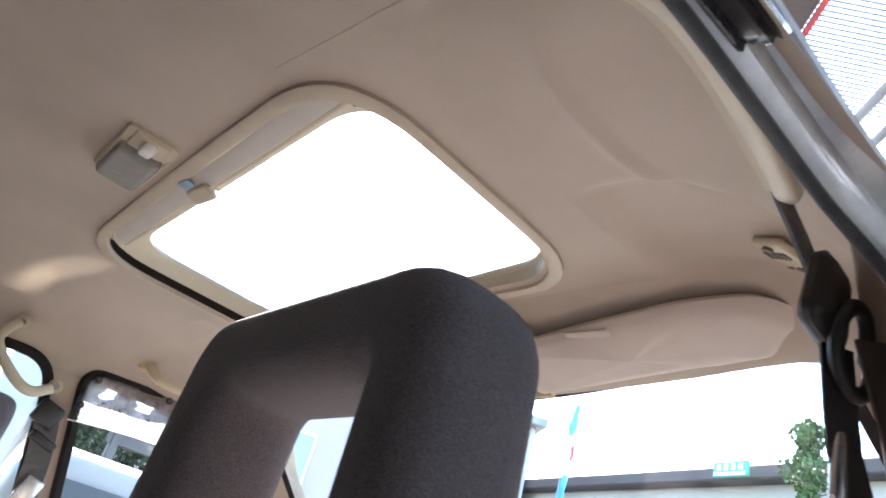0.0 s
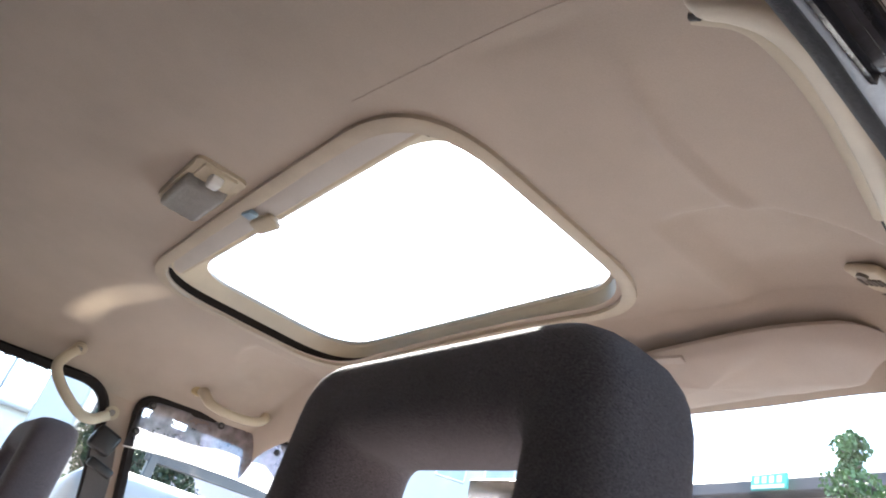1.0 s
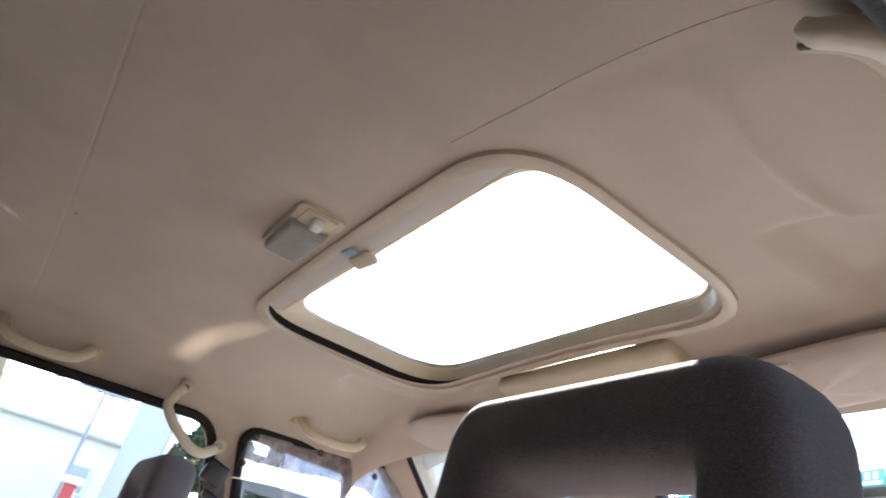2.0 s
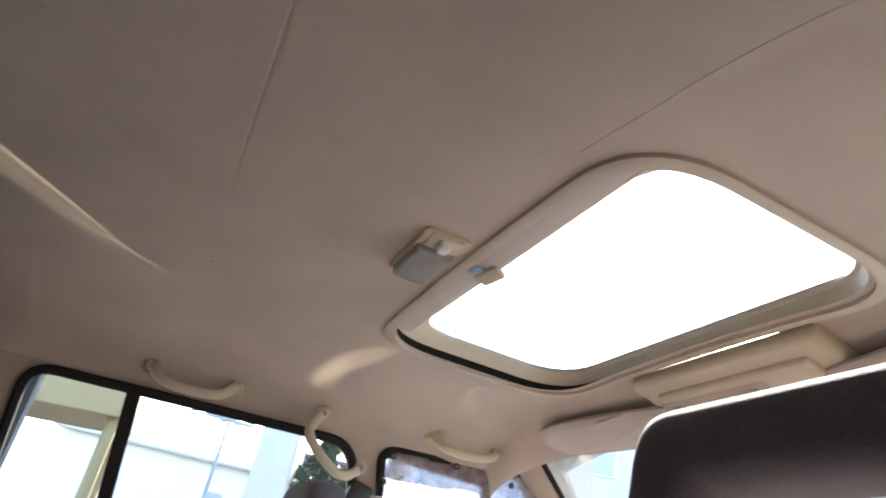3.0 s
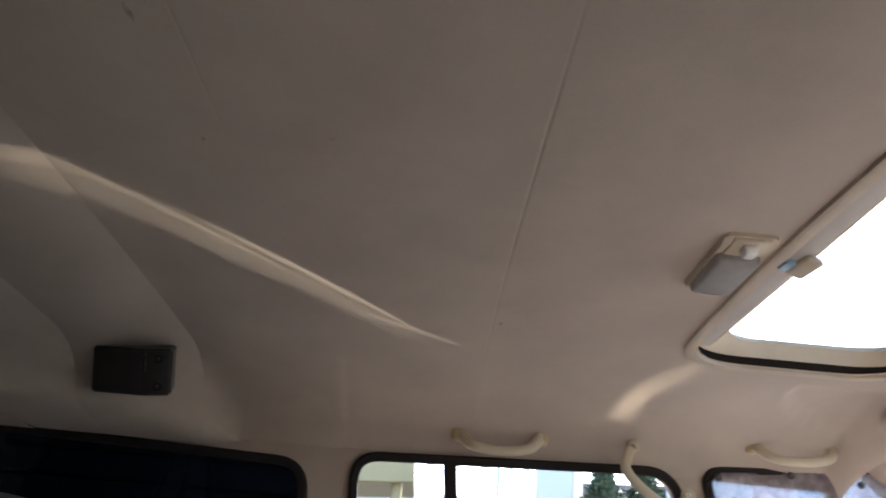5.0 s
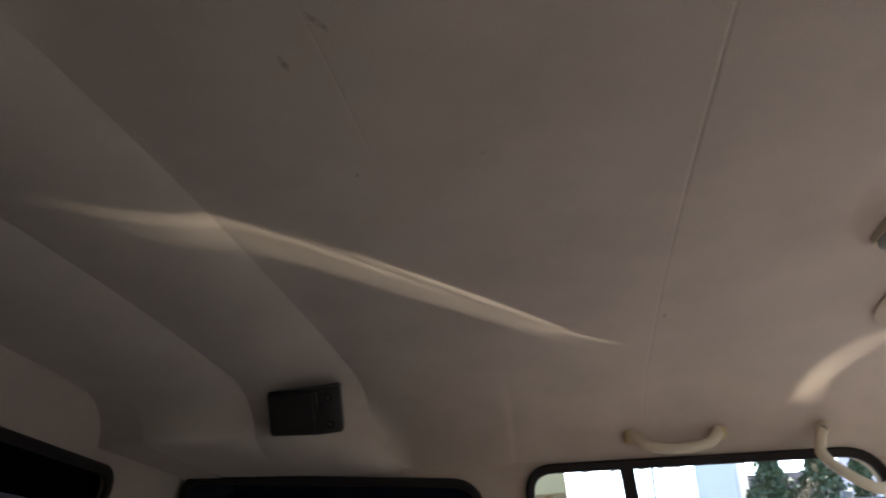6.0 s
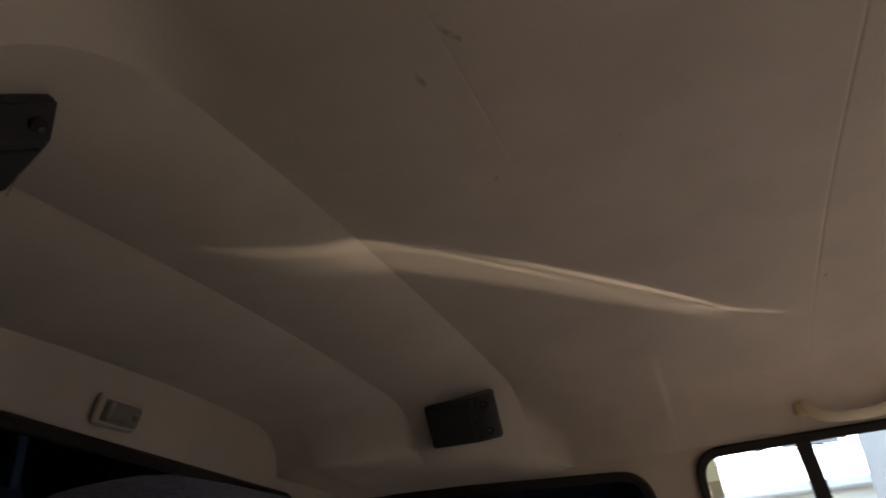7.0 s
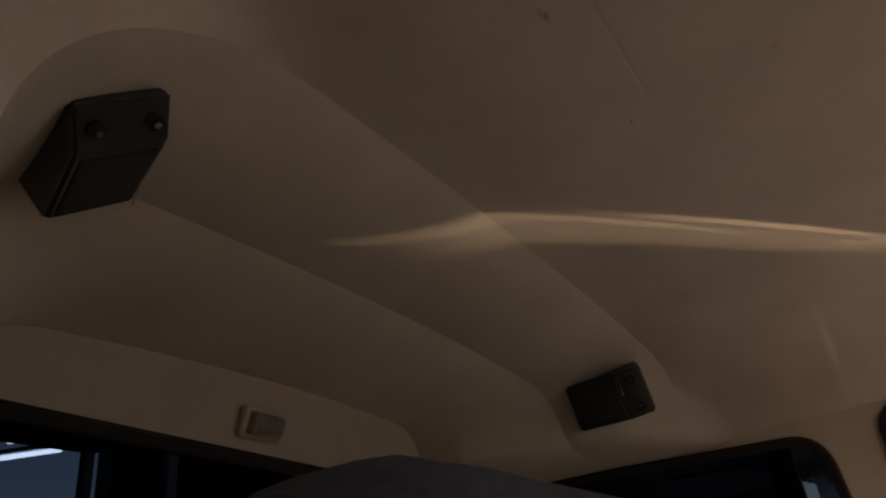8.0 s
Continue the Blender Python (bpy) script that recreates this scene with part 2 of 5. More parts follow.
def sheet(outer, holes, place, thick, normal):
    """A flat sheet of 2D outline with holes, placed by place(u, v) and given thickness along normal."""
    b = bmesh.new()
    edges = []
    for loop in (outer, *holes):
        vs = [b.verts.new(place(*q)) for q in loop]
        edges += [b.edges.new((vs[i], vs[(i + 1) % len(vs)])) for i in range(len(vs))]
    bmesh.ops.triangle_fill(b, edges=edges, use_beauty=True, use_dissolve=False)
    if thick:
        got = bmesh.ops.extrude_face_region(b, geom=b.faces[:])
        for v in got["geom"]:
            if isinstance(v, bmesh.types.BMVert):
                v.co += Vector(normal) * thick
    return b


def ring_band(inner, outer, place, height, normal):
    """A flat band between two loops of equal count, of some height."""
    b = bmesh.new()
    n = len(inner)
    rows = [[b.verts.new(Vector(place(*q)) + Vector(normal) * h) for q in loop] for loop, h in ((outer, 0), (outer, height * 0.7), ([tuple((Vector(i) * 0.3 + Vector(o) * 0.7)) for i, o in zip(inner, outer)], height), (inner, height * 0.8), (inner, 0))]
    for r1, r2 in zip(rows, rows[1:] + rows[:1]):
        for i in range(n):
            b.faces.new((r1[i], r1[(i + 1) % n], r2[(i + 1) % n], r2[i]))
    return b


# ---- the car's shape ----
XW = 0.726           # half width inside, at the window tops
Z_TOP = 1.868        # headliner at its middle
HOLE = dict(x0=-0.374, x1=0.338, y0=0.014, y1=0.374)


def wall_x(z):
    return XW + 0.13 * max(0.0, 1.70 - z)


def side_drop(x):
    """How far the headliner drops towards the sides."""
    a = abs(x)
    t = max(0.0, a - 0.36) / (XW - 0.36)
    return 0.012 * (a / 0.4) ** 2 * (1 if a < 0.4 else (0.4 / a) ** 2) + 0.135 * (1 - math.sqrt(max(0.0, 1 - min(t, 1) ** 2.3)))


def liner_z(x, y):
    z = Z_TOP - side_drop(x)
    if y > 0.40:
        t = min(1.0, (y - 0.40) / 0.21)
        z -= 0.058 * t * t * (3 - 2 * t)
    # pressed pockets by the front edge, over the visors, with a clear rear edge
    a = abs(x)
    edge = 0.238 + 0.06 * max(0.0, a - 0.37) + 8.0 * max(0.0, a - 0.50) ** 2
    d = y - edge
    fade = max(0.0, min(1.0, (a - (0.425 if x > 0 else 0.447)) / 0.03)) * max(0.0, min(1.0, (0.66 - a) / 0.08)) * max(0.0, min(1.0, (0.46 - y) / 0.10))
    t = max(0.0, min(1.0, d / 0.016))
    z += 0.013 * t * t * (3 - 2 * t) * fade
    # pressed step where the rear trim begins
    if abs(x) > 0.45:
        z -= 0.0035 * min(1.0, max(0.0, (-0.566 - y) / 0.011)) * min(1.0, (abs(x) - 0.45) / 0.15)
    # slack cloth
    z += 0.0022 * math.sin(7 * x + 3 * y) * math.sin(5.3 * y - 2 * x)
    ridge = 0.509 + 2.3 * (y - 0.185) ** 2
    z -= 0.0075 * math.exp(-(((x - ridge) / 0.0075) ** 2)) * math.exp(-(((y - 0.17) / 0.11) ** 4))
    z += 0.002 * math.exp(-(((y - 0.002 - 0.15 * (x - 0.43)) / 0.007) ** 2)) * math.exp(-(((x - 0.48) / 0.08) ** 4)) * max(0.0, min(1.0, (x - 0.425) / 0.03))
    return z


def roof_loop(loop):
    """An outline of the roof opening, a little wider on its right towards the rear."""
    return [(x + max(0.0, x) / 0.35 * (0.020 - 0.085 * y), y) for x, y in loop]


def grid_mesh(bm, xs, ys, fz, skip=None):
    vs = [[bm.verts.new((x, y, fz(x, y))) for x in xs] for y in ys]
    for j in range(len(ys) - 1):
        for i in range(len(xs) - 1):
            if skip and skip(0.5 * (xs[i] + xs[i + 1]), 0.5 * (ys[j] + ys[j + 1])):
                continue
            bm.faces.new((vs[j][i], vs[j][i + 1], vs[j + 1][i + 1], vs[j + 1][i]))


def lin(a, b, n):
    return [a + (b - a) * i / (n - 1) for i in range(n)]


# rear arches: (y, top height, (half width, corner radius, drop) on the left, the same on the right)
ARCHES = [(-0.78, 1.864, None, None),
          (-0.845, 1.862, (0.665, 0.19, 0.137), (0.610, 0.25, 0.1875)),
          (-1.03, 1.826, (0.505, 0.15, 0.101), (0.56, 0.17, 0.12)),
          (-1.19, 1.795, (0.405, 0.12, 0.105), (0.45, 0.12, 0.115))]


def arch_point(arch, s):
    """A point of an arch, s from -1 (left foot) over the crown to 1."""
    y, top, left, right = arch
    a = abs(s)
    if left is None:
        x = XW * min(1.0, a / 0.9)
        z = Z_TOP - side_drop(x) - 0.003
        if a > 0.9:
            z -= (a - 0.9) / 0.1 * 0.004
        return math.copysign(x, s), z
    w, r, drop = left if s < 0 else right
    flat = 0.5
    if a < flat:
        x, z = (w - r) * a / flat, top - 0.01 * (a / flat) ** 2
    else:
        ang = (a - flat) / (1 - flat) * radians(74 if s < 0 else 90)
        x, z = w - r + r * math.sin(ang), top - 0.01 - drop * (1 - math.cos(ang))
    return math.copysign(x, s), z


def build_headliner():
    bm = bmesh.new()
    px0, px1, py0, py1 = -0.44, 0.42, -0.06, 0.41
    xs = sorted(set([round(v, 4) for v in lin(-XW, px0, 16) + lin(px0, px1, 25) + lin(px1, 0.712, 45)]))
    seam = -0.312
    ys = sorted(set([round(v, 4) for v in lin(-0.785, -0.637, 10) + [-0.6325, -0.631, -0.630, -0.629, -0.6275] + lin(-0.623, -0.580, 4) + [-0.5755, -0.572, -0.5685, -0.565] + lin(-0.560, seam - 0.006, 18) + [seam - 0.0035, seam - 0.0012, seam, seam + 0.0012, seam + 0.0035] + lin(seam + 0.008, py0, 10) + lin(py0, py1, 60) + lin(py1, 0.592, 13)]))

    def fz(x, y):
        z = liner_z(x, y)
        if abs(y - seam) < 0.001:
            z += 0.0006
        if abs(y + 0.630) < 0.0005 and 0.10 < x < 0.40:
            z += 0.00045 * min(1.0, (x - 0.10) / 0.1)
        return z
    grid_mesh(bm, xs, ys, fz, lambda x, y: px0 < x < px1 and py0 < y < py1)
    # round the roof opening
    inner = rounded([(HOLE["x0"], HOLE["y0"]), (HOLE["x1"], HOLE["y0"]), (HOLE["x1"], HOLE["y1"]), (HOLE["x0"], HOLE["y1"])], 0.10, 9)
    inner = roof_loop(dense(inner))
    rows = []
    cx, cy = -0.01, 0.5 * (HOLE["y0"] + HOLE["y1"])
    outer = []
    for x, y in inner:
        dx, dy = x - cx, y - cy
        k = min(((px1 if dx > 0 else px0) - cx) / dx if abs(dx) > 1e-6 else 9, ((py1 if dy > 0 else py0) - cy) / dy if abs(dy) > 1e-6 else 9)
        outer.append((cx + dx * k, cy + dy * k))
    # the square corners of the patch
    for k in range(5):
        t = k / 4
        rows.append([bm.verts.new((i[0] + (o[0] - i[0]) * t, i[1] + (o[1] - i[1]) * t, fz(i[0] + (o[0] - i[0]) * t, i[1] + (o[1] - i[1]) * t))) for i, o in zip(inner, outer)])
    n = len(inner)
    for r1, r2 in zip(rows, rows[1:]):
        for i in range(n):
            bm.faces.new((r1[i], r1[(i + 1) % n], r2[(i + 1) % n], r2[i]))
    for sx in (px0, px1):
        for sy in (py0, py1):
            a = min((i for i in range(n) if abs(outer[i][0] - sx) < 1e-4), key=lambda i: abs(outer[i][1] - sy))
            c = min((i for i in range(n) if abs(outer[i][1] - sy) < 1e-4), key=lambda i: abs(outer[i][0] - sx))
            if a != c:
                bm.faces.new((rows[-1][a], rows[-1][c], bm.verts.new((sx, sy, fz(sx, sy)))))
    # backing behind the joint of patch and field
    def backing(x, y):
        return fz(x, y) + 0.004
    grid_mesh(bm, lin(-0.46, 0.44, 30), lin(-0.085, -0.022, 3), backing)
    grid_mesh(bm, lin(0.392, 0.44, 3), lin(-0.085, 0.44, 20), backing)
    grid_mesh(bm, lin(-0.46, -0.41, 3), lin(-0.085, 0.44, 20), backing)
    grid_mesh(bm, lin(-0.46, 0.44, 30), lin(0.402, 0.44, 3), backing)
    # scalloped rear part
    ss = lin(-1, 1, 81)
    for a, (lo, hi) in enumerate(zip(ARCHES, ARCHES[1:])):
        strips = []
        for k in range(13):
            t = k / 12
            e = t * t if a == 0 else 1 - (1 - t) ** 1.5        # drops at once, then flattens
            f = t * t if a == 0 else 1 - (1 - t) ** 2.6
            row = []
            for s in ss:
                xa, za = arch_point(lo, s)
                xb, zb = arch_point(hi, s)
                row.append(bm.verts.new((xa + (xb - xa) * e, lo[0] + (hi[0] - lo[0]) * t, za + (zb - za) * f)))
            strips.append(row)
        for r1, r2 in zip(strips, strips[1:]):
            for i in range(len(ss) - 1):
                bm.faces.new((r1[i], r1[i + 1], r2[i + 1], r2[i]))
        # cove from the feet out to the side walls
        for j, sx in ((0, -1), (-1, 1)):
            cove = []
            for r in strips:
                p, zo = r[j].co, (1.702 if sx < 0 else 1.66)
                line = [r[j]]
                for t in (0.15, 0.3, 0.45, 0.6, 0.8, 1.0):
                    x = (1 - t) ** 2 * p.x + 2 * t * (1 - t) * (p.x + sx * 0.012) + t * t * sx * (XW + 0.012)
                    line.append(bm.verts.new((x, p.y, (1 - t) ** 2 * p.z + 2 * t * (1 - t) * (zo + 0.004) + t * t * zo)))
                cove.append(line)
            for r1, r2 in zip(cove, cove[1:]):
                for i in range(6):
                    bm.faces.new((r1[i], r1[i + 1], r2[i + 1], r2[i]))
    for sx in (-1, 1):
        x, z = arch_point(ARCHES[-1], sx)
        prev = None
        for s in [k * sx for k in lin(0, 1, 21)]:
            x, z = arch_point(ARCHES[-1], s)
            pair = (bm.verts.new((x, ARCHES[-1][0], z)), bm.verts.new((x * 1.02, -1.34, z - 0.004)))
            if prev:
                bm.faces.new((prev[0], prev[1], pair[1], pair[0]))
            prev = pair
        bm.faces.new((prev[0], prev[1], bm.verts.new((sx * (XW + 0.012), -1.34, 1.70)), bm.verts.new((sx * (XW + 0.012), ARCHES[-1][0], 1.70))))
    for v in bm.verts:
        if v.co.y > py1 + 0.001:
            v.co.y = py1 + (v.co.y - py1) * max(0.06, 1 - 0.31 * v.co.x ** 2 / 0.182)
    ob = part("ceiling", bm, M_LINER, sharp=75)
    for x, y, l, w, a in ((0.332, -0.665, 0.010, 0.0028, -8), (0.375, -0.622, 0.014, 0.0028, -30), (0.15, -0.655, 0.004, 0.0015, 20), (-0.30, -0.30, 0.008, 0.002, 5), (0.17, -0.52, 0.003, 0.0015, 60)):
        c = bmesh.new()
        m = Matrix.Translation((x, y, liner_z(x, y) - 0.0006)) @ Matrix.Rotation(radians(a), 4, "Z")
        loop = [c.verts.new(m @ Vector((l * math.cos(k * 0.5236) * (1 + 0.25 * math.sin(k * 2.1)), w * math.sin(k * 0.5236), 0))) for k in range(12)]
        c.faces.new(loop)
        part("scuff_mark", c, M_SCUFF, ob, smooth=False)
    line = [Vector((x, -0.021 + 0.10 * (x - 0.325), liner_z(x, -0.021 + 0.10 * (x - 0.325)) - 0.0001)) for x in lin(0.30, 0.62, 30)]
    part("stitched_seam", sweep(line, oval(0.0004, 0.0003, 6), up=(0, 0, 1)), M_STAIN, ob, "faint stitched seam")
    return tagged(ob, "beige cloth car headliner with seams, stains and a scalloped rear end", "ceiling", kind="structure")


def build_roof():
    """The steel roof outside, over the headliner."""
    bm = bmesh.new()

    def fz(x, y):
        return Z_TOP + 0.075 - 0.10 * abs(x / 0.80) ** 3 - 0.07 * max(0.0, (abs(y + 0.38) - 0.7) / 0.25) ** 2
    xs = sorted(set(lin(-0.80, -0.60, 8) + lin(-0.60, 0.42, 9) + lin(0.42, 0.66, 8)))
    ys = sorted(set(lin(-1.38, -0.03, 14) + lin(-0.03, 0.48, 6) + lin(0.48, 0.60, 4)))
    grid_mesh(bm, xs, ys, fz, lambda x, y: -0.60 < x < 0.42 and -0.03 < y < 0.54)
    return tagged(part("roof", bm, M_PAINT), "grey painted steel car roof with an opening", "roof", kind="structure")


# ---- side walls ----
def left_place(y, z):
    return Vector((-wall_x(z), y, z))


def right_place(y, z):
    return Vector((0.690 + 0.19 * max(0.0, 1.75 - z) - 0.40 * max(0.0, z - 1.712) + 0.006 * min(1.0, max(0.0, 0.19 - y) / 0.13), y, z))


REAR_WIN = ([(-0.546, 1.710), (0.103, 1.735), (0.30, 0.98), (-0.50, 0.98)], [0.055, 0.06, 0.05, 0.05])
FRONT_WIN = ([(0.158, 1.744), (0.595, 1.779), (0.98, 1.25), (1.00, 0.98), (0.37, 0.98)], [0.05, 0.09, 0.05, 0.05, 0.05])
QUARTER_WIN = ([(-1.285, 1.704), (-0.638, 1.686), (-0.60, 1.05), (-1.25, 1.05)], [0.05, 0.06, 0.05, 0.05])


def shrink(loop, d):
    """The loop moved inwards by d (outwards if negative)."""
    n, out = len(loop), []
    area = sum(loop[i][0] * loop[(i + 1) % n][1] - loop[(i + 1) % n][0] * loop[i][1] for i in range(n))
    k = 1 if area > 0 else -1
    for i in range(n):
        t = Vector(loop[(i + 1) % n]) - Vector(loop[i - 1])
        t = t.normalized() if t.length > 1e-9 else Vector((1, 0))
        out.append((loop[i][0] - t.y * d * k, loop[i][1] + t.x * d * k))
    return out


def build_window(name, shape, place, nrm, mat, label, seal=0.012, divider=None):
    """A window set in a side wall: black seal round a pane."""
    corners, radii = shape
    loop = rounded(corners, radii, 8)
    y = sum(q[0] for q in corners) / len(corners)
    root = thing(name, Matrix.Translation(place(y, corners[-1][1])), label, "car window", kind="structure")
    inv = root.matrix_world.inverted()
    b = ring_band(shrink(loop, seal), shrink(loop, -0.006), place, 0.014, nrm)
    b.transform(inv)
    part("seal", b, M_BLACK, root)
    b = sheet(shrink(loop, 0.004), [], place, 0.004, [-c for c in nrm])
    b.transform(Matrix.Translation(Vector(nrm) * -0.012))
    b.transform(inv)
    pane = part("pane", b, mat, root, smooth=False)
    if mat is not M_TINT:
        pane.visible_shadow = False
    if divider:
        (ya, za), (yb, zb) = divider
        p, q = place(ya, za), place(yb, zb)
        b = sweep([p, q], [(-0.013, -0.007), (0.013, -0.007), (0.013, 0.012), (-0.013, 0.012)], up=nrm)
        b.transform(inv)
        part("divider_bar", b, M_BLACK, root)
    return root


def build_sides():
    outer = [(-1.36, 0.45), (1.35, 0.45), (1.30, 0.95), (1.10, 1.14), (0.62, 1.83), (0.50, 1.80), (-0.10, 1.765), (-0.845, 1.755), (-1.36, 1.745)]
    holes = [rounded(c, r, 8) for c, r in (REAR_WIN, FRONT_WIN, QUARTER_WIN)]
    b = sheet(outer, holes, left_place, 0.05, (-1, 0, 0))
    tagged(part("wall_left", b, M_PANEL, smooth=False), "beige trimmed left car side with three window openings", "car side", kind="structure")
    # the right side has its rear door open: one tall opening from the sill to the rail
    door = ([(-0.70, 1.775), (0.252, 1.762), (0.40, 0.62), (-0.62, 0.62)], [0.10, 0.095, 0.08, 0.12])
    fr = ([(0.47, 1.700), (0.555, 1.705), (0.98, 1.25), (1.00, 0.98), (0.53, 0.98)], [0.03, 0.06, 0.05, 0.05, 0.05])
    qr = ([(-1.285, 1.690), (-0.80, 1.672), (-0.76, 1.05), (-1.25, 1.05)], [0.05, 0.06, 0.05, 0.05])
    holes = [dense(rounded(c, r, 8), 0.06) for c, r in (door, fr, qr)]
    outer_r = [(-1.36, 0.45), (1.35, 0.45), (1.30, 0.95), (1.10, 1.14), (0.62, 1.83), (0.50, 1.785), (0.36, 1.776), (-0.10, 1.782), (-0.40, 1.79), (-0.845, 1.80), (-1.36, 1.76)]
    b = sheet(dense(outer_r, 0.10), holes, right_place, 0.005, (1, 0, 0))
    tagged(part("wall_right", b, M_PANEL, smooth=False), "beige trimmed right car side with an open rear doorway", "car side", kind="structure")
    build_window("window_1", REAR_WIN, left_place, (1, 0, 0), M_GLASS, "clear rear door window with a black divider bar", divider=((-0.352, 1.722), (-0.27, 0.98)))
    build_window("window_2", FRONT_WIN, left_place, (1, 0, 0), M_GLASS, "front door window with a grey mesh sun screen hung inside")
    build_window("window_3", QUARTER_WIN, left_place, (1, 0, 0), M_TINT, "dark privacy glass in the rear quarter window")
    build_window("window_4", fr, right_place, (-1, 0, 0), M_GLASS, "clear front door window of the right side")
    build_window("window_5", qr, right_place, (-1, 0, 0), M_TINT, "dark privacy glass in the right rear quarter window")
    return door


def ws_place(u, v):
    """Windscreen: u across, v from the header (0) down to the scuttle (1)."""
    return Vector((u * (1 + 0.12 * v), 0.604 + 0.66 * v - 0.112 * (u / 0.6) ** 2 * (1 - v), 1.812 - 0.70 * v))


def build_front():
    outer = dense([(-0.735, -0.05), (0.735, -0.05), (0.735, 1.02), (-0.735, 1.02)], 0.06)
    hole = rounded([(-0.625, -0.008), (0.548, -0.010), (0.66, 0.95), (-0.66, 0.95)], [0.05, 0.05, 0.07, 0.07], 8)
    hole = dense(hole, 0.04)
    nrm = Vector((0, 0.7, 0.66)).normalized()
    b = sheet(outer, [hole], ws_place, 0.03, nrm)
    tagged(part("wall_front", b, M_PANEL, smooth=False), "beige windscreen pillars and header", "windscreen surround", kind="structure")
    root = thing("window_6", Matrix.Translation(ws_place(0, 1)), "clear windscreen with a black painted edge", "windscreen", kind="structure")
    inv = root.matrix_world.inverted()
    b = ring_band(shrink(hole, 0.009), shrink(hole, -0.004), ws_place, -0.005, nrm)
    b.transform(inv)
    part("seal", b, M_BLACK, root)
    b = sheet(shrink(hole, 0.008), [], ws_place, 0.005, nrm)
    b.transform(Matrix.Translation(nrm * 0.006))
    b.transform(inv)
    part("pane", b, M_GLASS, root, smooth=False).visible_shadow = False
    # dashboard and bonnet close the front below the screen
    b = box(1.56, 0.50, 0.30, 0.06, pose(0, 1.18, 0.98), 4)
    tagged(part("dashboard", b, M_DARKGREY), "dark grey plastic dashboard under the windscreen", "dashboard")
    b = box(1.62, 1.10, 0.55, 0.12, pose(0, 1.95, 0.78), 4)
    tagged(part("bonnet", b, M_PAINT), "grey painted car bonnet and wings", "car bonnet", kind="structure")
    b = box(1.62, 2.60, 0.06, 0.0, pose(0, 0.1, 0.42))
    tagged(part("floor", b, M_CARPET, smooth=False), "brown carpeted car floor", "floor", kind="structure")


def tail_place(u, v):
    """Tailgate: u across, v height."""
    return Vector((u, -1.215 - 0.03 - 0.35 * max(0.0, 1.80 - v), v))


def build_rear():
    outer = rounded([(-0.80, 1.83), (0.80, 1.83), (0.82, 0.45), (-0.82, 0.45)], 0.01, 2)
    hole = rounded([(-0.475, 1.676), (0.475, 1.702), (0.62, 1.05), (-0.62, 1.05)], 0.04, 8)
    nrm = Vector((0, -1, 0))
    b = sheet(outer, [hole], tail_place, 0.04, nrm)
    tagged(part("wall_rear", b, M_PANEL, smooth=False), "plain beige tailgate trim over the rear window", "tailgate", kind="structure")
    root = thing("window_7", Matrix.Translation(tail_place(0, 1.05)), "dark privacy glass tailgate window with black edge", "rear window", kind="structure")
    inv = root.matrix_world.inverted()
    b = ring_band(shrink(hole, 0.010), shrink(hole, -0.006), tail_place, 0.012, (0, 1, 0))
    b.transform(inv)
    part("seal", b, M_BLACK, root)
    b = sheet(shrink(hole, 0.004), [], tail_place, 0.005, nrm)
    b.transform(Matrix.Translation(nrm * 0.01))
    b.transform(inv)
    part("pane", b, M_TINT, root, smooth=False)


build_headliner()
build_roof()
RIGHT_DOORWAY = build_sides()
build_front()
build_rear()


# ---- fittings in the roof ----
def flat_loop(x0, x1, y0, y1, r):
    base = rounded([(x0, y0), (x1, y0), (x1, y1), (x0, y1)], r, 9)
    out = []
    for i, q in enumerate(base):
        t = base[(i + 1) % len(base)]
        k = 10 if i % 10 == 9 else 1
        out += [(q[0] + (t[0] - q[0]) * j / k, q[1] + (t[1] - q[1]) * j / k) for j in range(k)]
    return out


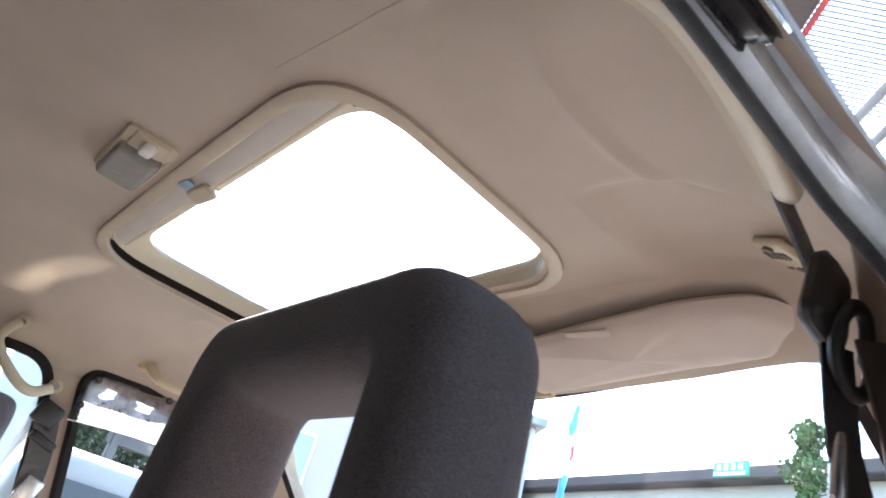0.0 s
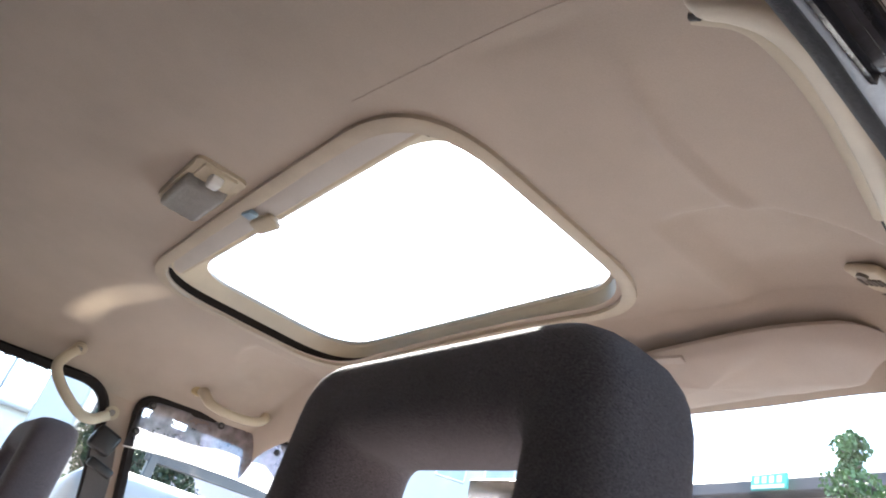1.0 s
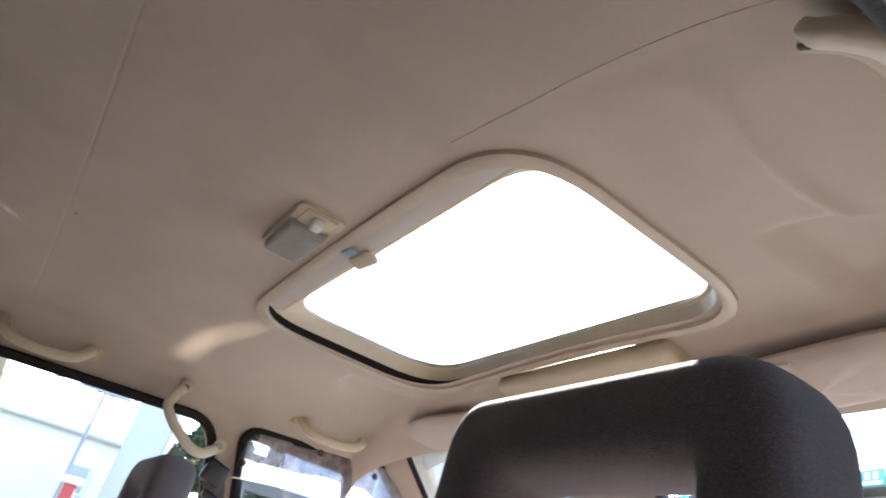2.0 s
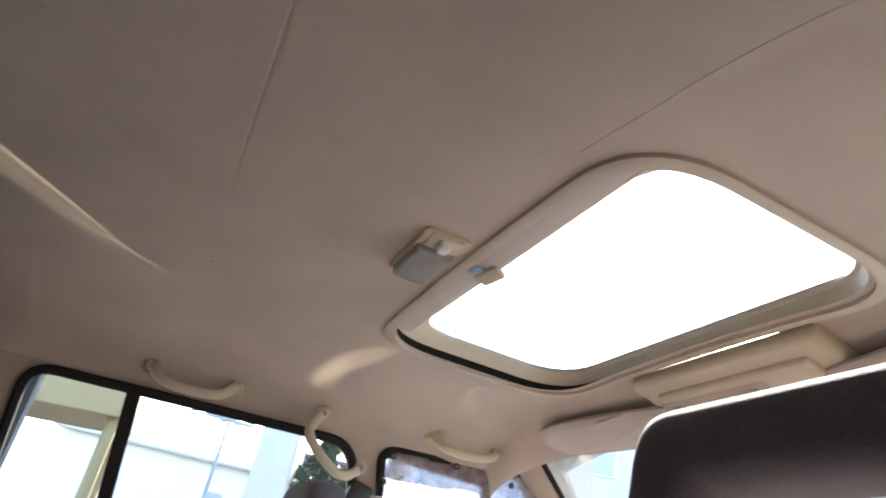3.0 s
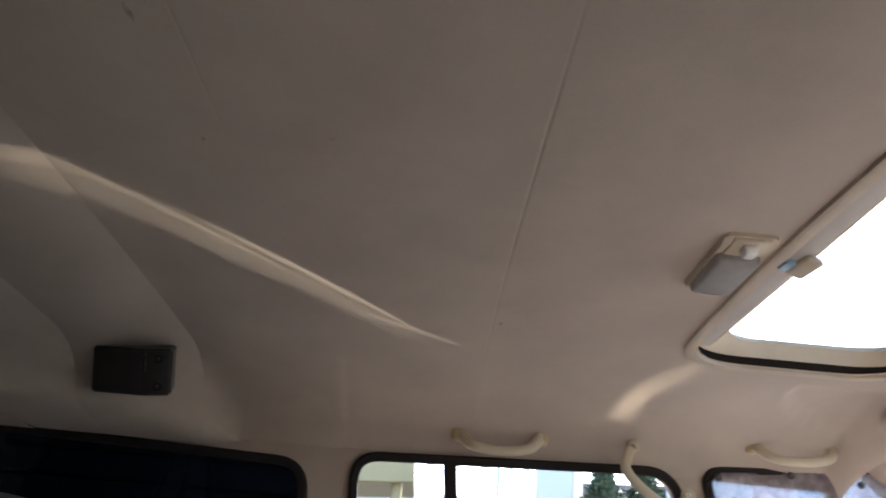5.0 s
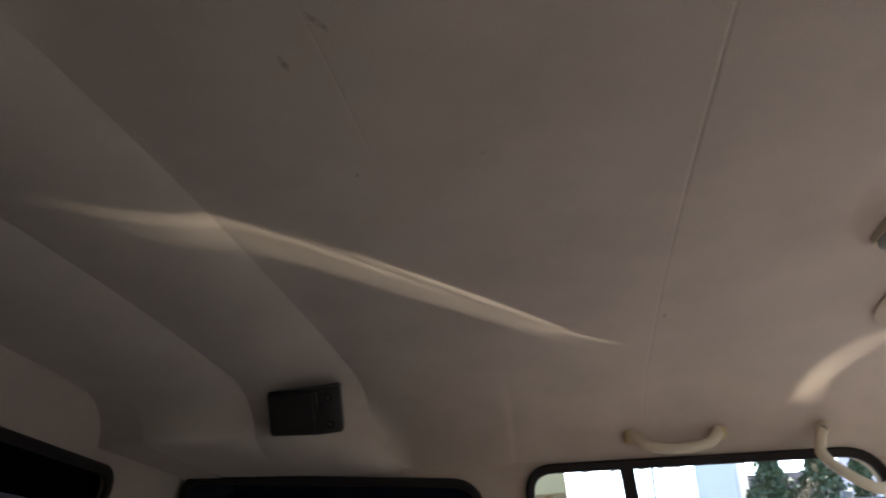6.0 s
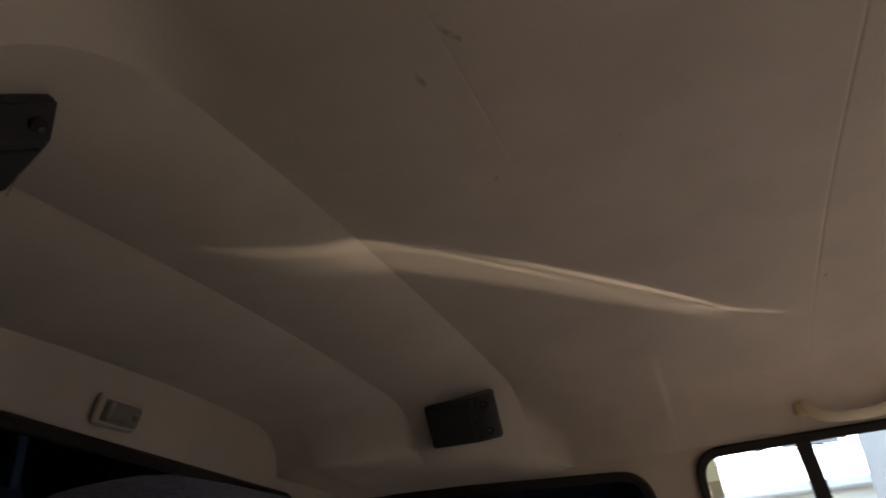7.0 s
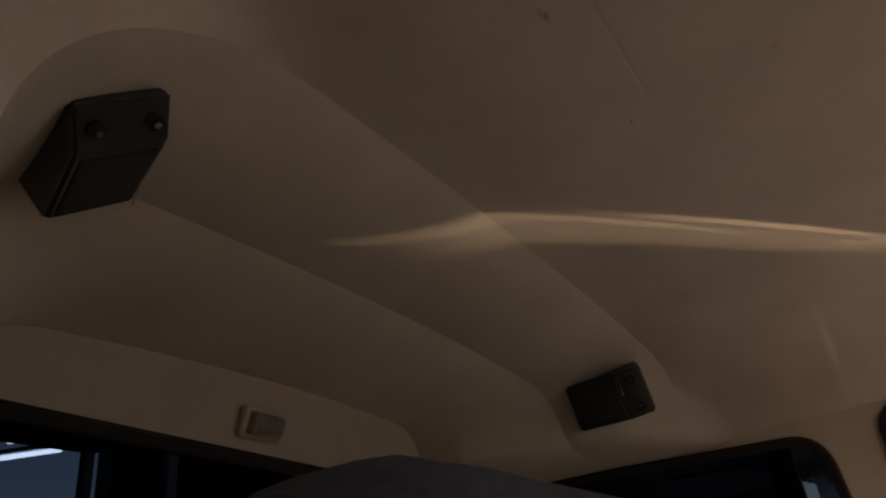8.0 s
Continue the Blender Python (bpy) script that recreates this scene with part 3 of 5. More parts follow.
def build_sunroof():
    root = thing("sunroof", pose(0, 0.19, 1.86), "open-shade glass sunroof with a cream trim ring and latch", "sunroof")
    inv = root.matrix_world.inverted()

    def opening(*edges):
        return roof_loop(flat_loop(*edges))

    def on_liner(x, y):
        return Vector((x, y, liner_z(x, y)))
    out, inn = opening(-0.392, 0.356, -0.004, 0.397, 0.112), opening(-0.378, 0.340, 0.013, 0.384, 0.102)
    b = ring_band(inn, out, on_liner, 0.007, (0, 0, -1))
    b.transform(inv)
    part("trim_ring", b, M_RING, root, "cream plastic trim ring")
    # the wall from the trim up to the glass frame, black for the gap's shade
    b = bmesh.new()
    wide, top, n = opening(-0.384, 0.347, 0.006, 0.391, 0.10), opening(-0.380, 0.343, 0.012, 0.388, 0.098), len(out)
    r1 = [b.verts.new((x, y, liner_z(x, y) + 0.002)) for x, y in wide]
    r2 = [b.verts.new((x, y, 1.906)) for x, y in top]
    for i in range(n):
        b.faces.new((r1[i], r1[(i + 1) % n], r2[(i + 1) % n], r2[i]))
    b.transform(inv)
    part("well", b, M_BLACK, root, "well wall coloured black for the shaded gap")
    glass_hole = opening(-0.360, 0.314, 0.066, 0.378, 0.088)
    b = bmesh.new()
    rims = [[b.verts.new((x, y, z)) for x, y in loop] for loop, z in ((opening(-0.375, 0.338, 0.012, 0.388, 0.10), 1.900), (opening(-0.3735, 0.336, 0.012, 0.3835, 0.10), 1.870), (opening(-0.371, 0.333, 0.015, 0.381, 0.098), 1.8685),
                                                                   (opening(-0.3625, 0.322, 0.060, 0.381, 0.092), 1.889), (glass_hole, 1.892), (opening(-0.361, 0.315, 0.065, 0.379, 0.088), 1.898))]
    for q1, q2 in zip(rims, rims[1:]):
        for i in range(n):
            b.faces.new((q1[i], q1[(i + 1) % n], q2[(i + 1) % n], q2[i]))
    b.transform(inv)
    part("glass_frame", b, M_TRIM, root, "cream painted metal glass frame")
    b = sheet(opening(-0.386, 0.350, 0.040, 0.394, 0.09), [], lambda x, y: Vector((x, y, 1.900)), 0.005, (0, 0, 1))
    b.transform(inv)
    part("glass_panel", b, M_SUNGLASS, root, smooth=False).visible_shadow = False
    # retracted shade at the rear edge
    b = box(0.66, 0.030, 0.010, 0.003, pose(-0.010, 0.030, 1.874, -4))
    b.transform(inv)
    part("shade", b, M_SHADE, root, "pale grey sliding shade edge")
    b = box(0.66, 0.006, 0.012, 0.002, pose(-0.010, 0.048, 1.876, -4))
    b.transform(inv)
    part("shade_lip", b, M_TRIM, root, "cream folded lip of the shade")
    b = box(0.052, 0.027, 0.014, 0.006, pose(-0.012, 0.043, 1.866, -14, 0, 8), 3, taper=0.72)
    b.transform(inv)
    part("latch", b, M_TRIM, root, "cream latch knob")
    b = box(0.020, 0.014, 0.007, 0.002, pose(-0.008, 0.018, 1.862, 0, 0, 8))
    b.transform(inv)
    part("latch_clip", b, M_BLUE, root, "bluish plated steel clip")
    for x, y in ((0.300, 0.060), (-0.352, 0.066), (0.318, 0.345), (-0.368, 0.356)):
        b = cylinder(0.003, 0.004, pose(x, y, 1.8845 if y < 0.1 else 1.879), seg=12)
        b.transform(inv)
        part("screw", b, M_BLACK, root)
    return root


def build_dome_lamp():
    z = liner_z(-0.02, -0.047)
    root = thing("dome_lamp", pose(-0.022, -0.046, z), "cream dome lamp with a clear lens and white switch", "ceiling lamp")
    b = ring_band(flat_loop(-0.070, 0.030, -0.0265, 0.0265, 0.006), flat_loop(-0.076, 0.074, -0.032, 0.032, 0.012), lambda x, y: Vector((x, y, 0.002)), 0.010, (0, 0, -1))
    part("bezel", b, M_TRIM, root)
    b = box(0.040, 0.044, 0.012, 0.003, pose(0.052, 0, -0.004))
    part("switch_plate", b, M_TRIM, root)
    b = box(0.018, 0.015, 0.014, 0.004, pose(0.056, 0.0, -0.015, 0, 0, 0), 3, taper=1.15)
    part("switch", b, M_WHITEPL, root, "white rocker switch")
    b = box(0.100, 0.053, 0.022, 0.007, pose(-0.020, 0, -0.008), 3)
    part("lens", b, M_LENS, root, "clear ribbed lens")
    b = box(0.104, 0.056, 0.004, 0.0, pose(-0.020, 0, 0.004))
    part("reflector", b, M_SHADE, root, smooth=False)
    return root


def handle_profile(w, h):
    return oval(w, h, 12, 0.8)


def build_grab_handle(name, a, c, out, sag, mat, label, thick=1.0):
    """A moulded roof handle from foot a to foot c, bowed out by the vector out."""
    a, c, o = Vector(a), Vector(c), Vector(out)
    root = thing(name, Matrix.Translation((a + c) / 2), label, "grab handle", group="roof grab handles")
    inv = root.matrix_world.inverted()
    d = (c - a)
    pts = [a - o * 0.15, a + o * 0.35 + d * 0.03, a + o * 0.85 + d * 0.13 + Vector((0, 0, -sag * 0.7)), a + o + d * 0.30 + Vector((0, 0, -sag)), a + o * 1.03 + d * 0.5 + Vector((0, 0, -sag * 1.08)),
           a + o + d * 0.70 + Vector((0, 0, -sag)), a + o * 0.85 + d * 0.87 + Vector((0, 0, -sag * 0.7)), a + o * 0.35 + d * 0.97, c - o * 0.15]
    path = smooth_path(pts, 5)
    k = len(path) - 1
    sc = [1.35 - 0.55 * math.sin(math.pi * i / k) ** 0.6 for i in range(k + 1)]
    b = sweep(path, handle_profile(0.0115 * thick, 0.0085 * thick), up=o.normalized(), scales=sc)
    b.transform(inv)
    part("grip", b, mat, root)
    for p in (a, c):
        b = box(0.030 * thick, 0.026 * thick, 0.022, 0.0085, Matrix.Translation(p + o * 0.06) @ o.to_track_quat("Z", "Y").to_matrix().to_4x4(), 3)
        b.transform(inv)
        part("foot_cover", b, M_TRIM_OLD if mat is M_TRIM else mat, root, "yellowed cream foot cover")
    return root


def build_door_handle():
    """The long straight grip over the open rear doorway, in a moulded base."""
    root = thing("grab_handle", pose(0.645, 0.13, 1.80), "long straight cream grab handle over the open rear doorway", "grab handle", group="roof grab handles")
    inv = root.matrix_world.inverted()
    pts = [(0.627, 0.022, 1.803), (0.634, 0.023, 1.795), (0.649, 0.031, 1.790), (0.660, 0.050, 1.788), (0.664, 0.080, 1.787), (0.661, 0.120, 1.787), (0.655, 0.165, 1.787), (0.647, 0.210, 1.787), (0.641, 0.240, 1.787), (0.636, 0.251, 1.793), (0.633, 0.254, 1.806)]
    path = smooth_path(pts, 6)
    k = len(path) - 1
    sc = [0.72 + 0.28 * min(1.0, 5 * i / k, 5 * (k - i) / k) for i in range(k + 1)]
    b = sweep(path, oval(0.0098, 0.0088, 16, 0.7), up=(0.35, 0, 1), scales=sc)
    b.transform(inv)
    part("grip", b, M_HANDLE, root)
    base = smooth_path([(0.620, 0.030, 1.806), (0.640, 0.044, 1.800), (0.649, 0.066, 1.797), (0.650, 0.110, 1.796), (0.643, 0.17, 1.796), (0.630, 0.246, 1.797)], 8)
    b = sweep(base, oval(0.0085, 0.006, 12, 0.6), up=(0.35, 0, 1))
    b.transform(inv)
    part("moulded_base", b, M_TRIM, root)
    for x, y, z in ((0.622, 0.030, 1.800), (0.630, 0.252, 1.794)):
        b = cylinder(0.0032, 0.006, pose(x, y, z, 0, -60, 0), seg=12)
        b.transform(inv)
        part("screw", b, M_DARKGREY, root, "dark screw head")
    return root


def build_assist_handle():
    root = thing("pillar_handle", pose(-0.70, 0.06, 1.715), "bent cream tube handle bolted to the door pillar", "grab handle")
    inv = root.matrix_world.inverted()
    pts = [(-0.712, 0.022, 1.778), (-0.690, 0.010, 1.764), (-0.662, -0.005, 1.740), (-0.652, -0.010, 1.715), (-0.652, 0.016, 1.686), (-0.654, 0.058, 1.659), (-0.660, 0.085, 1.656), (-0.682, 0.108, 1.671), (-0.708, 0.124, 1.682)]
    path = smooth_path(pts, 5)
    b = sweep(path, oval(0.0098, 0.0072, 14, 0.8), up=(1, 0, 0))
    b.transform(inv)
    part("tube", b, M_TRIM, root)
    for p, q in (((-0.690, 0.014, 1.770), (0.8, -0.2, -0.5)), ((-0.694, 0.122, 1.684), (0.9, -0.2, 0.0))):
        turn = Vector(q).to_track_quat("Z", "Y").to_matrix().to_4x4()
        b = cylinder(0.0135, 0.010, Matrix.Translation(p) @ turn, seg=20, bevel=0.003)
        b.transform(inv)
        part("end_pad", b, M_TRIM, root)
        b = cylinder(0.0065, 0.013, Matrix.Translation(p) @ turn, seg=16)
        b.transform(inv)
        part("bolt", b, M_CHROME, root, "steel bolt head")
    return root


def build_visor(sx):
    """A folded sun visor: a padded panel with a rounded outer end."""
    root = thing("sun_visor", pose(sx * 0.35, 0.50, 1.80), "padded beige vinyl sun visor folded up against the headliner", "sun visor", group="sun visors")
    outline = rounded([(0.13, 0.462), (0.30, 0.440), (0.45, 0.424), (0.530, 0.430), (0.556, 0.462), (0.536, 0.500), (0.45, 0.520), (0.13, 0.552)], [0.02, 0.06, 0.06, 0.04, 0.03, 0.04, 0.06, 0.02], 5)
    b = bmesh.new()
    cx, cy = 0.34, 0.487
    layers = []
    for k, (sc, dz) in enumerate(((0.0, -0.012), (0.5, -0.0115), (0.8, -0.0095), (0.94, -0.006), (1.0, 0.0), (0.95, 0.006), (0.0, 0.010))):
        row = []
        for x, y in outline:
            px, py = cx + (x - cx) * max(sc, 0.002), cy + (y - cy) * max(sc, 0.002)
            zz = 1.834 - (py - 0.43) * 0.26 - 0.012 * (px / 0.55) ** 2 + dz * 1.15 + (0.0025 * math.sin(px * 38 + py * 21) + 0.0007 * math.sin(px * 71 - py * 90 + 2.0 * math.sin(px * 17))) * (1 if dz < 0 else 0)
            row.append(b.verts.new((sx * px, py, zz)))
        layers.append(row)
    n = len(outline)
    for r1, r2 in zip(layers, layers[1:]):
        for i in range(n):
            b.faces.new((r1[i], r1[(i + 1) % n], r2[(i + 1) % n], r2[i]))
    b.transform(root.matrix_world.inverted())
    part("pad", b, M_VISOR, root)
    b = box(0.07, 0.012, 0.005, 0.002, pose(sx * 0.30, 0.447, 1.820, -18, sx * 6, sx * -4))
    b.transform(root.matrix_world.inverted())
    part("ticket_strap", b, M_VISOR, root)
    b = cylinder(0.005, 0.05, pose(sx * 0.14, 0.552, 1.796, 0, 90, 0), seg=12)
    b.transform(root.matrix_world.inverted())
    part("hinge_pin", b, M_TRIM_OLD, root)
    return root


def build_console():
    root = thing("overhead_console", pose(0, 0.452, 1.852), "cream overhead console with map lamps and brown switches", "overhead console")
    part("base", box(0.37, 0.100, 0.030, 0.010, pose(0, 0.0, -0.004, -14), 3), M_TRIM, root)
    part("face", box(0.30, 0.066, 0.020, 0.008, pose(0, 0.010, -0.022, -16), 3), M_TRIM, root)
    part("recess_panel", box(0.215, 0.040, 0.004, 0.0015, pose(-0.045, 0.011, -0.0315, -16), 2), M_PANEL, root, "recessed switch panel")
    for x, w in ((-0.128, 0.026), (0.026, 0.030)):
        part("map_lens", box(w, 0.022, 0.006, 0.002, pose(x, 0.012, -0.033, -16)), M_LENS, root, "clear map lamp lens")
    for x, w in ((-0.103, 0.012), (-0.034, 0.020), (-0.012, 0.010)):
        part("switch", box(w, 0.014, 0.007, 0.002, pose(x, 0.013, -0.0335, -16)), M_BLACKPL if w > 0.015 else M_SWITCH, root, "dark rocker switch")
    return root


def build_mic():
    z = liner_z(0.562, 0.396)
    root = thing("microphone_housing", pose(0.562, 0.396, z - 0.002, 0, 24, -10), "small cream grille housing on the headliner", "microphone")
    part("housing", box(0.034, 0.056, 0.009, 0.004, None, 3), M_TRIM, root)
    for k in range(5):
        part("slot", box(0.003, 0.012, 0.003, 0.0, pose(-0.010 + k * 0.005, -0.006, -0.0048)), M_SWITCH, root)
    part("button", cylinder(0.005, 0.004, pose(0.0, -0.020, -0.0055), seg=14), M_SWITCH, root)
    for x in (-0.005, 0.005):
        part("socket", box(0.006, 0.007, 0.003, 0.0, pose(x, 0.022, -0.0048)), M_SWITCH, root)
    return root


def build_speaker(name, m, k, label, depth):
    """A wedge loudspeaker. Local x along its length, y across its face, z out of the face; k is its size, negative ends mirrored."""
    root = thing(name, m, label, "loudspeaker", group="rear loudspeakers")
    f = 1 if m.translation.x < 0 else -1
    b = bmesh.new()
    lx, ly = 0.080 * k, 0.046 * k
    prof = [(-lx * (0.75 if f > 0 else 1.12), -depth), (lx * 0.62, -depth), (lx, -0.012 * k), (0.036 * k, 0.010 * k), (-lx, 0.0)]
    r1 = [b.verts.new((f * x, -ly, z)) for x, z in prof]
    r2 = [b.verts.new((f * x, ly, z)) for x, z in prof]
    n = len(prof)
    for i in range(n):
        b.faces.new((r1[i], r1[(i + 1) % n], r2[(i + 1) % n], r2[i]))
    b.faces.new(r1)
    b.faces.new(r2[::-1])
    bmesh.ops.bevel(b, geom=b.edges[:], offset=0.004 * k, segments=3, affect="EDGES")
    part("cabinet", b, M_BLACKPL, root)
    part("grille", box(0.100 * k, 0.076 * k, 0.006 * k, 0.002, pose(f * -0.022 * k, 0, 0.0055 * k, 0, f * -5, 0)), M_MESH, root, "black cloth grille")
    for y in (0.027, -0.027):
        part("screw_well", cylinder(0.0085 * k, 0.006 * k, pose(f * 0.058 * k, y * k, 0.0005 * k, 0, f * 26, 0), seg=16), M_BLACK, root)
        part("screw", cylinder(0.0035 * k, 0.012 * k, pose(f * 0.058 * k, y * k, 0.003 * k, 0, f * 26, 0), seg=12), M_CHROME if f < 0 else M_BLACKPL, root)
    if f > 0:
        part("steel_edge", box(0.003 * k, 0.040 * k, 0.002, 0.0008, pose(f * 0.036 * k, 0.022 * k, 0.0105 * k)), M_CHROME, root, "thin steel strip")
    else:
        # two rows of small punched studs round the grille
        b = bmesh.new()
        for i in range(30):
            for j in range(2):
                add(b, cylinder(0.00075 * k, 0.0016 * k, pose(f * (0.0255 - 0.0022 * j) * k, (-0.0352 + 0.00243 * i + 0.0012 * j) * k, 0.0105 * k - 0.0002, 0, f * -5, 0), seg=6))
        for i in range(34):
            add(b, cylinder(0.00075 * k, 0.0016 * k, pose(f * (-0.066 + 0.0027 * i) * k, 0.0352 * k, 0.0085 * k + (i - 16) * 0.00023 * k * -f * -1, 0, f * -5, 0), seg=6))
        part("stud_row", b, M_SWITCH, root, "fine pale dotted border")
    return root


def build_rear_lamp():
    root = thing("cargo_lamp", pose(0.019, tail_place(0, 1.732).y + 0.006, 1.732, -110, 0, 0), "small beige cargo lamp over the rear window", "lamp")
    part("bezel", box(0.076, 0.042, 0.012, 0.005, None, 3), M_PANEL, root)
    part("reflector", box(0.060, 0.030, 0.003, 0.001, pose(0, 0, 0.0062), 1), M_SWITCH, root)
    part("lens", box(0.060, 0.030, 0.016, 0.006, pose(0, 0, 0.011), 4), M_BROWN_LENS, root, "brown lens")
    for k in range(5):
        part("rib", box(0.0016, 0.024, 0.002, 0.0006, pose(-0.004 + 0.006 * k, 0, 0.0195), 1), M_BROWN_LENS, root)
    part("switch", box(0.010, 0.009, 0.010, 0.003, pose(-0.018, 0, 0.018)), M_BROWN_LENS, root)
    return root


build_sunroof()
build_dome_lamp()
build_grab_handle("grab_handle", (-0.704, -0.336, 1.764), (-0.704, -0.172, 1.768), (0.036, 0, -0.006), 0.025, M_TRIM, "cream moulded grab handle with yellowed feet over the rear door", thick=1.0)
build_grab_handle("grab_handle", (-0.692, 0.258, 1.790), (-0.692, 0.420, 1.800), (0.036, 0, -0.006), 0.025, M_TRIM, "cream moulded grab handle with yellowed feet over the front door", thick=1.0)
build_door_handle()
build_assist_handle()
build_visor(1)
build_visor(-1)
build_console()
build_mic()
build_speaker("loudspeaker", Matrix(((0.074, 0.414, 0.907, -0.448), (0.997, -0.038, -0.064, -0.920), (0.008, 0.910, -0.415, 1.768), (0, 0, 0, 1))), 0.865, "black wedge loudspeaker with a cloth grille on the rear corner", 0.085)
build_speaker("loudspeaker", Matrix(((-0.404, -0.808, -0.430, 0.488), (-0.911, 0.309, 0.274, -0.948), (-0.089, 0.502, -0.860, 1.771), (0, 0, 0, 1))), 0.745, "black wedge loudspeaker with two screws beside the roof edge", 0.045)
build_rear_lamp()


# ---- seats ----
def build_headrest(bm, cx, y0, top, w, hole_w, hole_z, corner, shift):
    """A padded frame headrest with an open middle, as one closed skin."""
    outer = rounded([(-w / 2 - 0.012, top - 0.21), (w / 2 + 0.012, top - 0.21), (w / 2, top), (-w / 2, top)], [0.02, 0.02, 0.040, corner], 8)
    inner = rounded([(shift - hole_w / 2, hole_z[0]), (shift + hole_w / 2, hole_z[0]), (shift + hole_w / 2 - 0.004, hole_z[1]), (shift - hole_w / 2 + 0.004, hole_z[1])], 0.014, 8)
    depth = 0.072
    rows = []
    n = len(outer)
    for k in range(24):
        a = 2 * math.pi * k / 24
        u = 0.5 - 0.5 * math.copysign(abs(math.cos(a)) ** 0.68, math.cos(a))
        d = depth * (0.5 + 0.5 * math.copysign(abs(math.sin(a)) ** 0.66, math.sin(a)))
        row = []
        for o, i in zip(outer, inner):
            x, z = o[0] + (i[0] - o[0]) * u, o[1] + (i[1] - o[1]) * u
            row.append(bm.verts.new((cx + x, y0 + d + 0.10 * (top - z) * -0.2, z)))
        rows.append(row)
    for r1, r2 in zip(rows, rows[1:] + rows[:1]):
        for i in range(n):
            bm.faces.new((r1[i], r1[(i + 1) % n], r2[(i + 1) % n], r2[i]))


def build_front_seat(cx, label, hx, hy, top, w, hole_w, corner=0.058, shift=0.0):
    root = thing("front_seat", pose(cx, 0.1, 0.45), label, "car seat", group="front seats")
    inv = root.matrix_world.inverted()
    b = bmesh.new()
    build_headrest(b, hx, hy, top, w, hole_w, (top - 0.155, top - 0.053), corner, shift)
    b.transform(inv)
    part("headrest", b, M_CLOTH, root, "charcoal open-frame headrest")
    b = box(0.50, 0.13, 0.60, 0.05, pose(cx, 0.05, 1.09, 6), 4, taper=0.86)
    b.transform(inv)
    part("backrest", b, M_CLOTH, root)
    b = box(0.52, 0.50, 0.16, 0.05, pose(cx, 0.34, 0.74), 4)
    b.transform(inv)
    part("cushion", b, M_CLOTH, root)
    b = box(0.40, 0.40, 0.22, 0.02, pose(cx, 0.34, 0.56), 2)
    b.transform(inv)
    part("seat_base", b, M_DARKGREY, root)
    for dx in (-0.13, 0.13):
        b = cylinder(0.007, 0.05, pose(hx + dx * 0.7, hy + 0.035, 1.395), seg=12)
        b.transform(inv)
        part("headrest_post", b, M_CHROME, root)
    return root


def build_rear_seat():
    root = thing("bench_seat", pose(0, -0.75, 0.45), "charcoal cloth rear bench seat with a tall rounded back", "car seat")
    inv = root.matrix_world.inverted()
    b = bmesh.new()
    path = [Vector((x, 0, 0)) for x in (-0.66, -0.656, -0.646, -0.63, -0.60, *lin(-0.56, 0.570, 20), 0.596, 0.610, 0.620, 0.627, 0.630)]
    sc = []
    for i, q in enumerate(path):
        e = min(i, len(path) - 1 - i)
        sc.append((0.30, 0.58, 0.80, 0.93, 0.985, 1.0, 1.0)[min(e, 6)])
    prof = rounded([(-0.055, -0.60), (0.055, -0.60), (0.042, 0.0), (-0.042, 0.0)], [0.02, 0.02, 0.038, 0.038], 6)
    rings = []
    for q, s in zip(path, sc):
        rings.append([b.verts.new((q.x, -0.668 + u * (0.6 + 0.4 * s), 1.499 + v - (1 - s) * 0.075 + 0.002 * math.sin(9 * q.x))) for u, v in prof])
    k = len(prof)
    for r1, r2 in zip(rings, rings[1:]):
        for j in range(k):
            b.faces.new((r1[j], r1[(j + 1) % k], r2[(j + 1) % k], r2[j]))
    b.faces.new(rings[0][::-1])
    b.faces.new(rings[-1])
    b.transform(inv)
    part("backrest", b, M_CLOTH_SHADED, root)
    b = box(1.20, 0.46, 0.18, 0.05, pose(-0.01, -0.50, 0.82), 4)
    b.transform(inv)
    part("cushion", b, M_CLOTH_SHADED, root)
    b = box(1.0, 0.40, 0.26, 0.02, pose(-0.01, -0.48, 0.60), 2)
    b.transform(inv)
    part("seat_base", b, M_DARKGREY, root)
    return root


build_front_seat(0.495, "charcoal cloth driver seat with an open-frame headrest", 0.518, -0.014, 1.598, 0.239, 0.152, 0.030, 0.005)
build_front_seat(-0.53, "charcoal cloth front passenger seat with an open-frame headrest", -0.575, -0.022, 1.615, 0.250, 0.13)
build_rear_seat()


